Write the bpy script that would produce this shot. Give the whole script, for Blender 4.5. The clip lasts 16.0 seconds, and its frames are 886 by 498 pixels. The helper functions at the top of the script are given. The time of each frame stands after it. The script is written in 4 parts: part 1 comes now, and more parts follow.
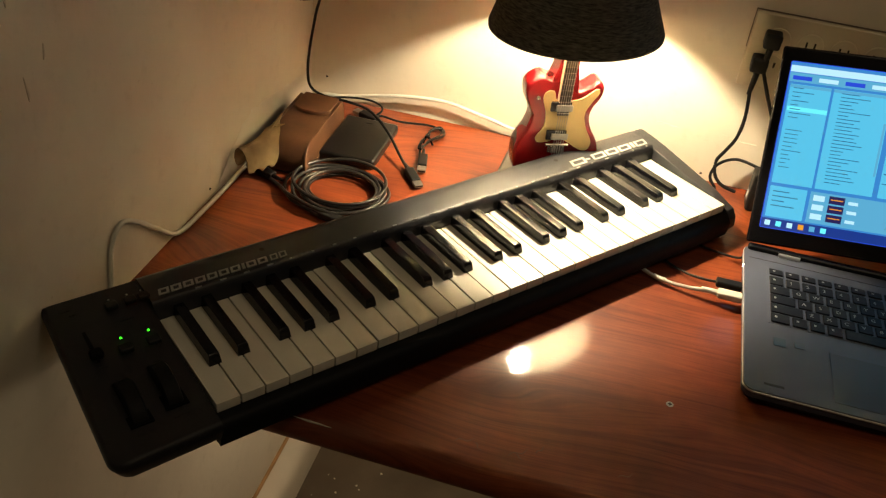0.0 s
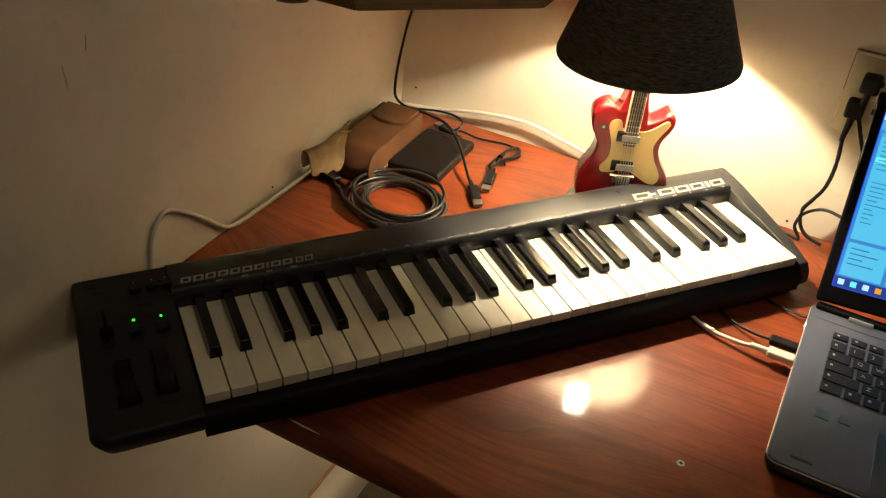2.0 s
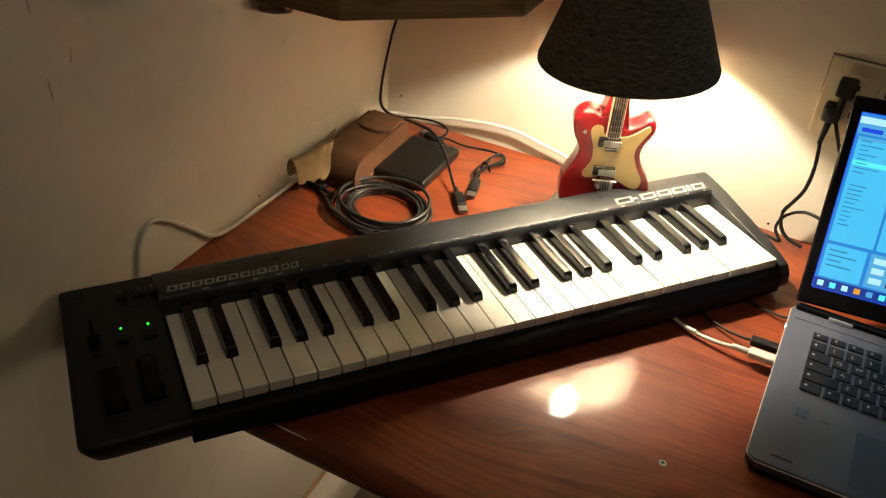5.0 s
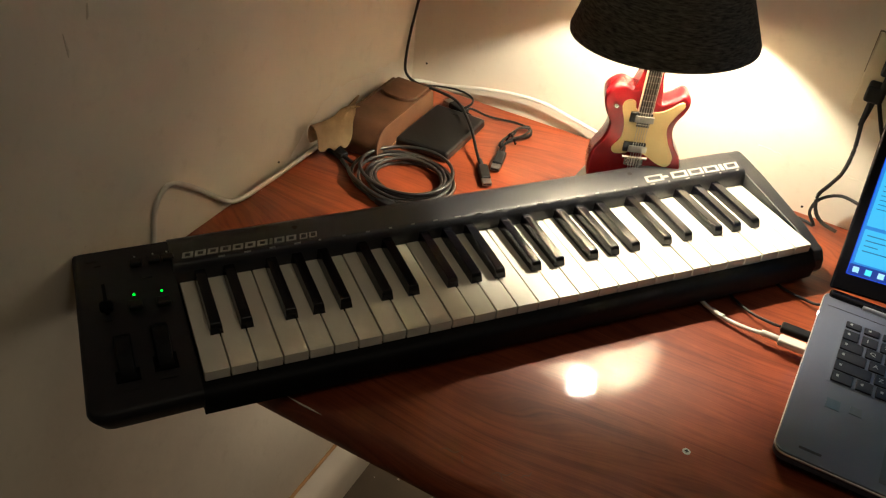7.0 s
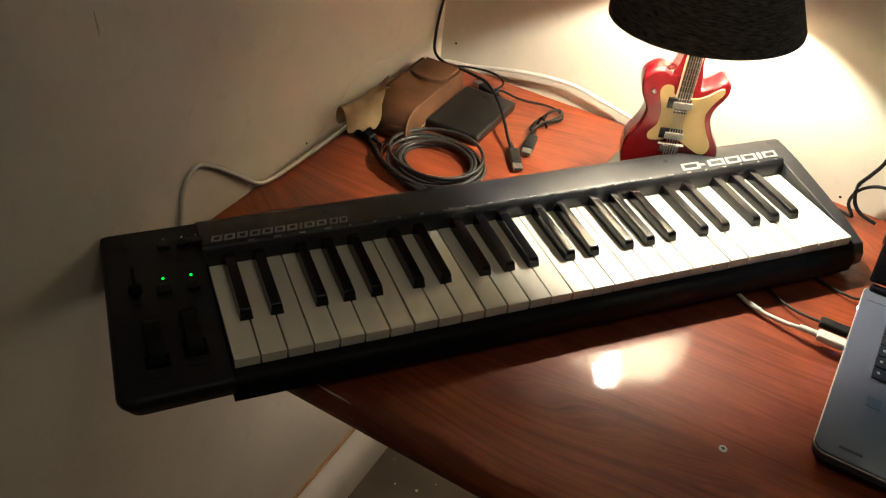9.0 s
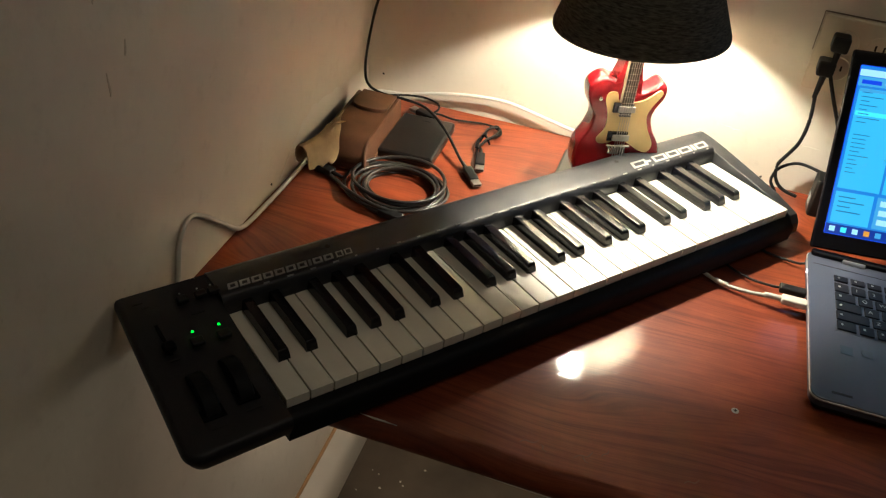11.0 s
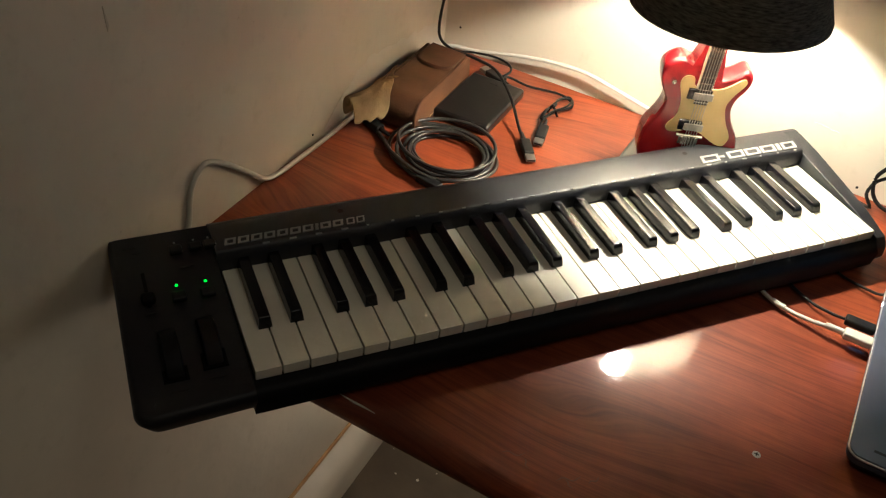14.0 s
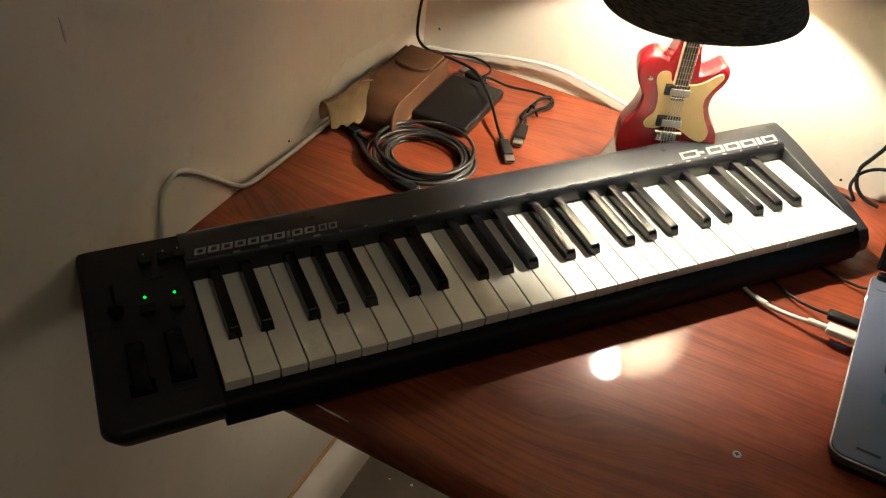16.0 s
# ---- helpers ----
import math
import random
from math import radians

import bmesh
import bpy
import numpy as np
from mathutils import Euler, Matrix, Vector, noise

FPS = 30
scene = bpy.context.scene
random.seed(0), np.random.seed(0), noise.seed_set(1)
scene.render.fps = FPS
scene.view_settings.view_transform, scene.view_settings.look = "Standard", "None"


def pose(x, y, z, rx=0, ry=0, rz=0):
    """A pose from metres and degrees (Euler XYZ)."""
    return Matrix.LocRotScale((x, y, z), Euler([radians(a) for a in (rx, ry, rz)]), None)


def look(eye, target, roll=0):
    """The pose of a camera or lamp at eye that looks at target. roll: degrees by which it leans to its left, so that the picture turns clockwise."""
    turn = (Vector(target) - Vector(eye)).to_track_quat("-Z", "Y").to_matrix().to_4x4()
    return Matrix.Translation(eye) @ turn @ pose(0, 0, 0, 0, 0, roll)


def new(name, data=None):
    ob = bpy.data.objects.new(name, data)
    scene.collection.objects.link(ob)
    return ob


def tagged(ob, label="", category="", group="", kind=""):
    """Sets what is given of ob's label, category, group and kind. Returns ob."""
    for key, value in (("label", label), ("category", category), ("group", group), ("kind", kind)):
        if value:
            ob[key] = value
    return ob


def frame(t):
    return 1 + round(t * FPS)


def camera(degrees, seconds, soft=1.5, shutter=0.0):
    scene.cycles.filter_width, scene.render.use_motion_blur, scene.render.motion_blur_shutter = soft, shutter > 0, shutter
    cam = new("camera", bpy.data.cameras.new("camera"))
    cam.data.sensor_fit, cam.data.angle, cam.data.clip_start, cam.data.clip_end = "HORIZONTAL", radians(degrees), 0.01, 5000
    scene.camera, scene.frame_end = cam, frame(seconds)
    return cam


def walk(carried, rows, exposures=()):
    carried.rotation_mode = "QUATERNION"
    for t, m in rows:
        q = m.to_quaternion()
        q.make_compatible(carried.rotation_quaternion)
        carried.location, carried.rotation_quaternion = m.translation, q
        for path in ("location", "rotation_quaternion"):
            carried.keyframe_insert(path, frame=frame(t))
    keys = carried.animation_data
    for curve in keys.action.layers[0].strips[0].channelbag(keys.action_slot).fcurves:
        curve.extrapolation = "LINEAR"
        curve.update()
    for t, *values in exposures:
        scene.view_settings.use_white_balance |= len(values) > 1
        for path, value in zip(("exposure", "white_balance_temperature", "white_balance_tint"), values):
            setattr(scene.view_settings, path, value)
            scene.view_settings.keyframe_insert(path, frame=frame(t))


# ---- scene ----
import collections

cam = camera(53.7, 16.0, soft=1.25)
PATH = [
    (0, (0.4871, -1.1622, 1.3539), (0.3093, -0.3626, 0.7792), 6.48),
    (0.5, (0.5558, -1.1075, 1.3577), (0.2987, -0.3373, 0.7741), 6.94),
    (1, (0.5944, -1.0818, 1.3579), (0.2702, -0.3528, 0.7552), 6.18),
    (1.5, (0.6057, -1.0773, 1.3565), (0.2748, -0.3445, 0.7619), 6.23),
    (2, (0.6081, -1.0957, 1.3615), (0.2593, -0.3567, 0.7852), 5.48),
    (2.5, (0.6125, -1.1074, 1.3692), (0.2533, -0.3647, 0.8041), 5.52),
    (3, (0.6203, -1.1136, 1.3755), (0.2592, -0.3618, 0.8237), 4.73),
    (3.5, (0.6281, -1.1137, 1.3736), (0.2644, -0.3573, 0.8299), 4.48),
    (4, (0.6259, -1.1074, 1.3698), (0.2741, -0.3545, 0.8136), 4.83),
    (6.5, (0.6131, -1.0942, 1.361), (0.2646, -0.3593, 0.7792), 5.7),
    (7, (0.606, -1.081, 1.3534), (0.255, -0.3598, 0.7562), 6.2),
    (7.5, (0.5916, -1.0812, 1.3516), (0.2393, -0.3695, 0.7439), 6.77),
    (8, (0.5833, -1.0805, 1.3507), (0.2269, -0.3765, 0.7364), 7.1),
    (8.5, (0.5797, -1.075, 1.3517), (0.2344, -0.3683, 0.7342), 7.02),
    (9, (0.5799, -1.0727, 1.3491), (0.225, -0.3723, 0.7297), 6.63),
    (11.5, (0.4194, -1.1965, 1.3574), (0.2336, -0.3941, 0.7903), 5.82),
    (12, (0.4061, -1.2071, 1.3651), (0.2185, -0.3985, 0.8076), 5.46),
    (12.5, (0.4291, -1.1891, 1.3577), (0.2383, -0.3829, 0.7977), 5.6),
    (13, (0.4777, -1.1087, 1.3468), (0.2273, -0.3518, 0.7431), 7.23),
    (13.5, (0.502, -1.0659, 1.3417), (0.2163, -0.3497, 0.7049), 9.61),
    (14, (0.5205, -1.0602, 1.3481), (0.2028, -0.3622, 0.7064), 7.76),
    (14.5, (0.5556, -1.048, 1.3512), (0.229, -0.3453, 0.719), 5.64),
    (15, (0.551, -1.0539, 1.3546), (0.2382, -0.3431, 0.7246), 6.58),
    (15.5, (0.5474, -1.0512, 1.3501), (0.2379, -0.3396, 0.7194), 6.44),
    (16, (0.5423, -1.0379, 1.3466), (0.219, -0.3417, 0.7056), 6.04),
]
EXPOSURES = [(0.0, 0.0, 7100, 10), (1.5, 0.0, 6950, 10), (4.0, 0.0, 6500, 10), (7.0, 0.0, 5950, 10), (9.0, 0.0, 5750, 10), (12.0, 0.0, 5550, 10), (16.0, 0.0, 5650, 10)]
walk(cam, [(t, look(eye, target, roll)) for t, eye, target, roll in PATH], EXPOSURES)

# ---- light ----
LAMP = Vector((0.390, -0.132, 0.0))      # axis of the table lamp
BULB_STRENGTH = 2950.0
ROOM_WATTS = 4.6
LOW_FILL_WATTS = 1.65
CEILING_LAMP = Vector((1.1, -0.9, 2.36))    # ceiling light, out of sight
LOW_FILL = Vector((0.25, -0.12, 0.52))      # fill light added under the desktop, out of sight
world = bpy.data.worlds.new("world")
scene.world = world
world.use_nodes = True
world.node_tree.nodes["Background"].inputs[0].default_value = (1.0, 0.8, 0.55, 1)
world.node_tree.nodes["Background"].inputs[1].default_value = 0.02


# ---- materials ----
def material(name, colour, rough=0.5, metal=0.0, vary=0.12, scale=30.0, bump=0.1, bump_scale=200.0, spec=0.5, coat=0.0, second=None, stretch=(1, 1, 1)):
    """Plain surface with two scales of variation and a fine relief."""
    m = bpy.data.materials.new(name)
    m.use_nodes = True
    n, l = m.node_tree.nodes, m.node_tree.links
    b = n["Principled BSDF"]
    b.inputs["Roughness"].default_value = rough
    b.inputs["Metallic"].default_value = metal
    b.inputs["Specular IOR Level"].default_value = spec
    b.inputs["Coat Weight"].default_value = coat
    tc = n.new("ShaderNodeTexCoord")
    mp = n.new("ShaderNodeMapping")
    mp.inputs["Scale"].default_value = stretch
    l.new(tc.outputs["Object"], mp.inputs["Vector"])
    big = n.new("ShaderNodeTexNoise")
    big.inputs["Scale"].default_value = scale
    big.inputs["Detail"].default_value = 6
    l.new(mp.outputs[0], big.inputs["Vector"])
    ramp = n.new("ShaderNodeValToRGB")
    other = second or [c * (1 - vary) for c in colour]
    ramp.color_ramp.elements[0].position, ramp.color_ramp.elements[1].position = 0.3, 0.7
    ramp.color_ramp.elements[0].color = (*other, 1)
    ramp.color_ramp.elements[1].color = (*colour, 1)
    l.new(big.outputs[0], ramp.inputs[0])
    l.new(ramp.outputs[0], b.inputs["Base Color"])
    fine = n.new("ShaderNodeTexNoise")
    fine.inputs["Scale"].default_value = bump_scale
    fine.inputs["Detail"].default_value = 4
    l.new(mp.outputs[0], fine.inputs["Vector"])
    bu = n.new("ShaderNodeBump")
    bu.inputs["Strength"].default_value = bump
    bu.inputs["Distance"].default_value = 0.001
    l.new(fine.outputs[0], bu.inputs["Height"])
    l.new(bu.outputs[0], b.inputs["Normal"])
    return m


def glow(name, colour, strength):
    m = bpy.data.materials.new(name)
    m.use_nodes = True
    b = m.node_tree.nodes["Principled BSDF"]
    b.inputs["Base Color"].default_value = (0.02, 0.02, 0.02, 1)
    b.inputs["Emission Color"].default_value = (*colour, 1)
    b.inputs["Emission Strength"].default_value = strength
    b.inputs["Roughness"].default_value = 0.3
    return m


def wood_material(name, dark, mid, light, rough, along=0, coat=0.0, size=1.0):
    """Varnished wood: long streaks along one axis, broad tone, pores."""
    m = bpy.data.materials.new(name)
    m.use_nodes = True
    n, l = m.node_tree.nodes, m.node_tree.links
    b = n["Principled BSDF"]
    tc = n.new("ShaderNodeTexCoord")
    mp = n.new("ShaderNodeMapping")
    sc = [22.0 / size] * 3
    sc[along] = 2.0 / size
    mp.inputs["Scale"].default_value = sc
    l.new(tc.outputs["Object"], mp.inputs["Vector"])
    warp = n.new("ShaderNodeTexNoise")
    warp.inputs["Scale"].default_value = 1.3
    warp.inputs["Detail"].default_value = 3
    l.new(mp.outputs[0], warp.inputs["Vector"])
    add = n.new("ShaderNodeVectorMath")
    add.operation = "MULTIPLY_ADD"
    add.inputs[1].default_value = (0.75, 0.75, 0.75)
    l.new(warp.outputs["Color"], add.inputs[0])
    l.new(mp.outputs[0], add.inputs[2])
    grain = n.new("ShaderNodeTexNoise")
    grain.inputs["Scale"].default_value = 2.0
    grain.inputs["Detail"].default_value = 9
    grain.inputs["Roughness"].default_value = 0.7
    l.new(add.outputs[0], grain.inputs["Vector"])
    ramp = n.new("ShaderNodeValToRGB")
    e = ramp.color_ramp.elements
    e[0].position, e[1].position = 0.25, 0.80
    e[0].color, e[1].color = (*dark, 1), (*light, 1)
    k = e.new(0.5)
    k.color = (*mid, 1)
    l.new(grain.outputs[0], ramp.inputs[0])
    fine = n.new("ShaderNodeTexNoise")
    fine.inputs["Scale"].default_value = 6.0
    fine.inputs["Detail"].default_value = 5
    mf = n.new("ShaderNodeMapping")
    sf = [38.0 / size] * 3
    sf[along] = 2.6 / size
    mf.inputs["Scale"].default_value = sf
    l.new(tc.outputs["Object"], mf.inputs["Vector"])
    l.new(mf.outputs[0], fine.inputs["Vector"])
    r2 = n.new("ShaderNodeValToRGB")
    r2.color_ramp.elements[0].position, r2.color_ramp.elements[1].position = 0.38, 0.52
    r2.color_ramp.elements[0].color = (0.62, 0.55, 0.5, 1)
    r2.color_ramp.elements[1].color = (1, 1, 1, 1)
    l.new(fine.outputs[0], r2.inputs[0])
    mix = n.new("ShaderNodeMix")
    mix.data_type, mix.blend_type = "RGBA", "MULTIPLY"
    mix.inputs[0].default_value = 0.4
    l.new(ramp.outputs[0], mix.inputs[6])
    l.new(r2.outputs[0], mix.inputs[7])
    mw = n.new("ShaderNodeMapping")
    sw = [1.0 / size] * 3
    sw[along] = 0.22 / size
    mw.inputs["Scale"].default_value = sw
    l.new(tc.outputs["Object"], mw.inputs["Vector"])
    wave = n.new("ShaderNodeTexWave")
    wave.wave_type, wave.wave_profile = "BANDS", "SAW"
    wave.bands_direction = "XYZ"[1 if along == 0 else 0]
    wave.inputs["Scale"].default_value = 17.0
    wave.inputs["Distortion"].default_value = 16.0
    wave.inputs["Detail"].default_value = 4.0
    wave.inputs["Detail Scale"].default_value = 0.9
    wave.inputs["Detail Roughness"].default_value = 0.55
    l.new(mw.outputs[0], wave.inputs["Vector"])
    r3 = n.new("ShaderNodeValToRGB")
    r3.color_ramp.elements[0].position, r3.color_ramp.elements[1].position = 0.0, 0.42
    r3.color_ramp.elements[0].color = (0.56, 0.46, 0.40, 1)
    r3.color_ramp.elements[1].color = (1, 1, 1, 1)
    l.new(wave.outputs[0], r3.inputs[0])
    lines = n.new("ShaderNodeMix")
    lines.data_type, lines.blend_type = "RGBA", "MULTIPLY"
    lines.inputs[0].default_value = 0.6
    l.new(mix.outputs[2], lines.inputs[6])
    l.new(r3.outputs[0], lines.inputs[7])
    l.new(lines.outputs[2], b.inputs["Base Color"])
    b.inputs["Roughness"].default_value = rough
    b.inputs["Specular IOR Level"].default_value = 0.16
    b.inputs["Coat Weight"].default_value = coat
    b.inputs["Coat Roughness"].default_value = 0.06
    bu = n.new("ShaderNodeBump")
    bu.inputs["Strength"].default_value = 0.12
    bu.inputs["Distance"].default_value = 0.0008
    l.new(grain.outputs[0], bu.inputs["Height"])
    l.new(bu.outputs[0], b.inputs["Normal"])
    uneven = n.new("ShaderNodeTexNoise")
    uneven.inputs["Scale"].default_value = 150.0
    uneven.inputs["Detail"].default_value = 6
    l.new(tc.outputs["Object"], uneven.inputs["Vector"])
    bc = n.new("ShaderNodeBump")
    bc.inputs["Strength"].default_value = 0.30
    bc.inputs["Distance"].default_value = 0.0006
    l.new(uneven.outputs[0], bc.inputs["Height"])
    l.new(bc.outputs[0], b.inputs["Coat Normal"])
    return m


def desk_material():
    """Old red varnish on pine: cathedral figure, fine fibres, cloudy stain, a slightly uneven gloss."""
    m = bpy.data.materials.new("varnished_red_wood")
    m.use_nodes = True
    n, l = m.node_tree.nodes, m.node_tree.links
    b = n["Principled BSDF"]
    tc = n.new("ShaderNodeTexCoord")

    def noise(scale, stretch, detail=4, rough=0.55, source=None):
        mp = n.new("ShaderNodeMapping")
        mp.inputs["Scale"].default_value = stretch
        l.new(source or tc.outputs["Object"], mp.inputs["Vector"])
        t = n.new("ShaderNodeTexNoise")
        t.inputs["Scale"].default_value = scale
        t.inputs["Detail"].default_value = detail
        t.inputs["Roughness"].default_value = rough
        l.new(mp.outputs[0], t.inputs["Vector"])
        return t

    def ramp(socket, *stops):
        r = n.new("ShaderNodeValToRGB")
        e = r.color_ramp.elements
        e[0].position, e[0].color = stops[0][0], (*stops[0][1], 1)
        e[1].position, e[1].color = stops[-1][0], (*stops[-1][1], 1)
        for at, c in stops[1:-1]:
            e.new(at).color = (*c, 1)
        l.new(socket, r.inputs[0])
        return r.outputs[0]

    def times(first, second, amount):
        mx = n.new("ShaderNodeMix")
        mx.data_type, mx.blend_type = "RGBA", "MULTIPLY"
        mx.inputs[0].default_value = amount
        l.new(first, mx.inputs[6])
        l.new(second, mx.inputs[7])
        return mx.outputs[2]

    bend = noise(1.0, (1.6, 5.5, 1.0), 2, 0.4)
    shift = n.new("ShaderNodeVectorMath")
    shift.operation = "MULTIPLY_ADD"
    shift.inputs[1].default_value = (0.0, 0.24, 0.0)
    l.new(bend.outputs["Color"], shift.inputs[0])
    l.new(tc.outputs["Object"], shift.inputs[2])
    rings = noise(1.0, (2.4, 120.0, 1.0), 3, 0.6, shift.outputs[0])
    fibre = noise(1.0, (16.0, 620.0, 1.0), 3, 0.6, shift.outputs[0])
    cloud = noise(7.0, (0.8, 1.6, 1.0), 5, 0.6)
    base = ramp(cloud.outputs[0], (0.28, (0.125, 0.022, 0.0072)), (0.5, (0.205, 0.039, 0.0112)), (0.72, (0.285, 0.062, 0.0170)))
    base = times(base, ramp(rings.outputs[0], (0.36, (0.58, 0.48, 0.42)), (0.47, (0.98, 0.97, 0.96)), (0.62, (1.14, 1.18, 1.20))), 0.62)
    base = times(base, ramp(fibre.outputs[0], (0.30, (0.60, 0.54, 0.50)), (0.50, (1.0, 1.0, 1.0)), (0.66, (1.22, 1.26, 1.28))), 0.65)
    l.new(base, b.inputs["Base Color"])
    b.inputs["Roughness"].default_value = 0.55
    b.inputs["Specular IOR Level"].default_value = 0.26
    b.inputs["Coat Weight"].default_value = 0.58
    gloss = noise(24.0, (0.6, 1.4, 1.0), 5, 0.65)
    cr = n.new("ShaderNodeMapRange")
    cr.inputs["From Min"].default_value, cr.inputs["From Max"].default_value = 0.35, 0.7
    cr.inputs["To Min"].default_value, cr.inputs["To Max"].default_value = 0.035, 0.065
    l.new(gloss.outputs[0], cr.inputs["Value"])
    l.new(cr.outputs[0], b.inputs["Coat Roughness"])
    bu = n.new("ShaderNodeBump")
    bu.inputs["Strength"].default_value, bu.inputs["Distance"].default_value = 0.15, 0.0006
    l.new(rings.outputs[0], bu.inputs["Height"])
    l.new(bu.outputs[0], b.inputs["Normal"])
    uneven = noise(120.0, (0.8, 1.2, 1.0), 7, 0.55)
    bc = n.new("ShaderNodeBump")
    bc.inputs["Strength"].default_value, bc.inputs["Distance"].default_value = 0.24, 0.0006
    l.new(uneven.outputs[0], bc.inputs["Height"])
    l.new(bc.outputs[0], b.inputs["Coat Normal"])
    return m


def wall_material():
    """Old cream paint: broad tone, blotches, sparse grey scuffs, uneven plaster."""
    m = material("cream_wall_paint", (0.82, 0.745, 0.61), 0.62, vary=0.15, scale=5.0, bump=0.4, bump_scale=70)
    n, l = m.node_tree.nodes, m.node_tree.links
    b = n["Principled BSDF"]
    base = b.inputs["Base Color"].links[0].from_socket
    tc = n.new("ShaderNodeTexCoord")
    for scale, lo, hi, tint in ((34.0, 0.56, 0.72, (0.80, 0.78, 0.74)), (11.0, 0.60, 0.70, (1.12, 1.10, 1.06)), (90.0, 0.66, 0.74, (0.62, 0.58, 0.52))):
        t = n.new("ShaderNodeTexNoise")
        t.inputs["Scale"].default_value = scale
        t.inputs["Detail"].default_value = 7
        t.inputs["Roughness"].default_value = 0.65
        l.new(tc.outputs["Object"], t.inputs["Vector"])
        rp = n.new("ShaderNodeValToRGB")
        rp.color_ramp.elements[0].position, rp.color_ramp.elements[1].position = lo, hi
        rp.color_ramp.elements[0].color, rp.color_ramp.elements[1].color = (1, 1, 1, 1), (*tint, 1)
        l.new(t.outputs[0], rp.inputs[0])
        mx = n.new("ShaderNodeMix")
        mx.data_type, mx.blend_type = "RGBA", "MULTIPLY"
        mx.inputs[0].default_value = 0.42
        l.new(base, mx.inputs[6])
        l.new(rp.outputs[0], mx.inputs[7])
        base = mx.outputs[2]
    l.new(base, b.inputs["Base Color"])
    wave = n.new("ShaderNodeTexNoise")
    wave.inputs["Scale"].default_value = 14.0
    wave.inputs["Detail"].default_value = 3
    l.new(tc.outputs["Object"], wave.inputs["Vector"])
    bw = n.new("ShaderNodeBump")
    bw.inputs["Strength"].default_value = 0.35
    bw.inputs["Distance"].default_value = 0.004
    l.new(wave.outputs[0], bw.inputs["Height"])
    first = b.inputs["Normal"].links[0].from_node
    l.new(bw.outputs[0], first.inputs["Normal"])
    return m


WALL = wall_material()
CEIL = material("white_ceiling_paint", (0.75, 0.72, 0.64), 0.8, vary=0.05, scale=2.0)
TRIM = material("white_trim_paint", (0.72, 0.66, 0.54), 0.45, vary=0.14, scale=14.0, bump=0.15)
TRIM_EDGE = material("yellowed_caulk", (0.55, 0.33, 0.14), 0.6, vary=0.3, scale=20)
FLOOR = material("brown_concrete", (0.150, 0.116, 0.076), 0.75, vary=0.45, scale=9.0, bump=0.5, bump_scale=60)
DESK = desk_material()
SHELF = wood_material("weathered_pine", (0.11, 0.066, 0.030), (0.20, 0.135, 0.070), (0.29, 0.205, 0.115), 0.6, along=0)
BLACK = material("black_plastic", (0.0105, 0.0105, 0.0135), 0.48, spec=0.32, vary=0.25, scale=60, bump=0.2, bump_scale=900)
DECK = material("dark_grey_satin_plastic", (0.015, 0.016, 0.020), 0.46, spec=0.42, vary=0.12, scale=60, bump=0.2, bump_scale=1200)
GLOSSBLACK = material("glossy_black_plastic", (0.0055, 0.0055, 0.0075), 0.20, spec=0.30, vary=0.2, scale=40, bump=0.05)
# front rail's shadow is put into the colour: a darker copy of BLACK
RAIL_SHADED = material("shaded_black_plastic", (0.004, 0.004, 0.0045), 0.55, spec=0.18)
WHEEL = material("matte_black_wheel", (0.0025, 0.0025, 0.003), 0.55, spec=0.16)
RUBBER = material("black_rubber_cable", (0.007, 0.0068, 0.0065), 0.5, spec=0.28, vary=0.2, scale=80, bump=0.1)
WHITEKEY = material("white_key_plastic", (0.78, 0.745, 0.635), 0.35, vary=0.05, scale=25, bump=0.04, bump_scale=600)
PRINT = material("pale_grey_print", (0.38, 0.38, 0.36), 0.8, spec=0.1, vary=0.1)
PANELPRINT = material("faint_panel_print", (0.03, 0.03, 0.03), 0.8, spec=0.1)
LEGEND = material("grey_legend_print", (0.28, 0.28, 0.27), 0.8, spec=0.1)
PRINTDIM = material("dim_grey_print", (0.30, 0.30, 0.29), 0.8, spec=0.1, vary=0.2)
GREYCABLE = material("grey_braided_cable", (0.024, 0.023, 0.021), 0.33, vary=0.3, scale=260, bump=0.3, bump_scale=900)
WHITECABLE = material("white_cable", (0.72, 0.69, 0.60), 0.4, vary=0.1, scale=40)
LEATHER = material("brown_leather", (0.100, 0.042, 0.019), 0.5, spec=0.3, vary=0.55, scale=24, bump=0.3, bump_scale=520)
SUEDE = material("tan_suede", (0.50, 0.355, 0.19), 0.9, vary=0.3, scale=60, bump=0.6, bump_scale=500)
RED = material("red_lacquer", (0.175, 0.0045, 0.008), 0.26, vary=0.2, scale=18, bump=0.03, coat=0.25)
CREAM = material("cream_pickguard", (0.58, 0.42, 0.18), 0.35, vary=0.14, scale=30)
CHROME = material("chrome", (0.75, 0.73, 0.68), 0.18, metal=1.0, vary=0.1, scale=60)
STEEL = material("steel", (0.40, 0.385, 0.36), 0.42, metal=1.0, vary=0.2, scale=200)
FRET = material("dark_fretboard", (0.03, 0.02, 0.015), 0.4, vary=0.3, scale=50)
IVORY = material("ivory_binding", (0.78, 0.70, 0.55), 0.4, vary=0.08)
SHADE = material("black_linen", (0.125, 0.115, 0.082), 0.9, scale=105, bump=0.9, bump_scale=260, second=(0.012, 0.011, 0.008), stretch=(1, 1, 6))
SHADEIN = material("shade_lining", (0.87, 0.79, 0.63), 0.8, vary=0.1)
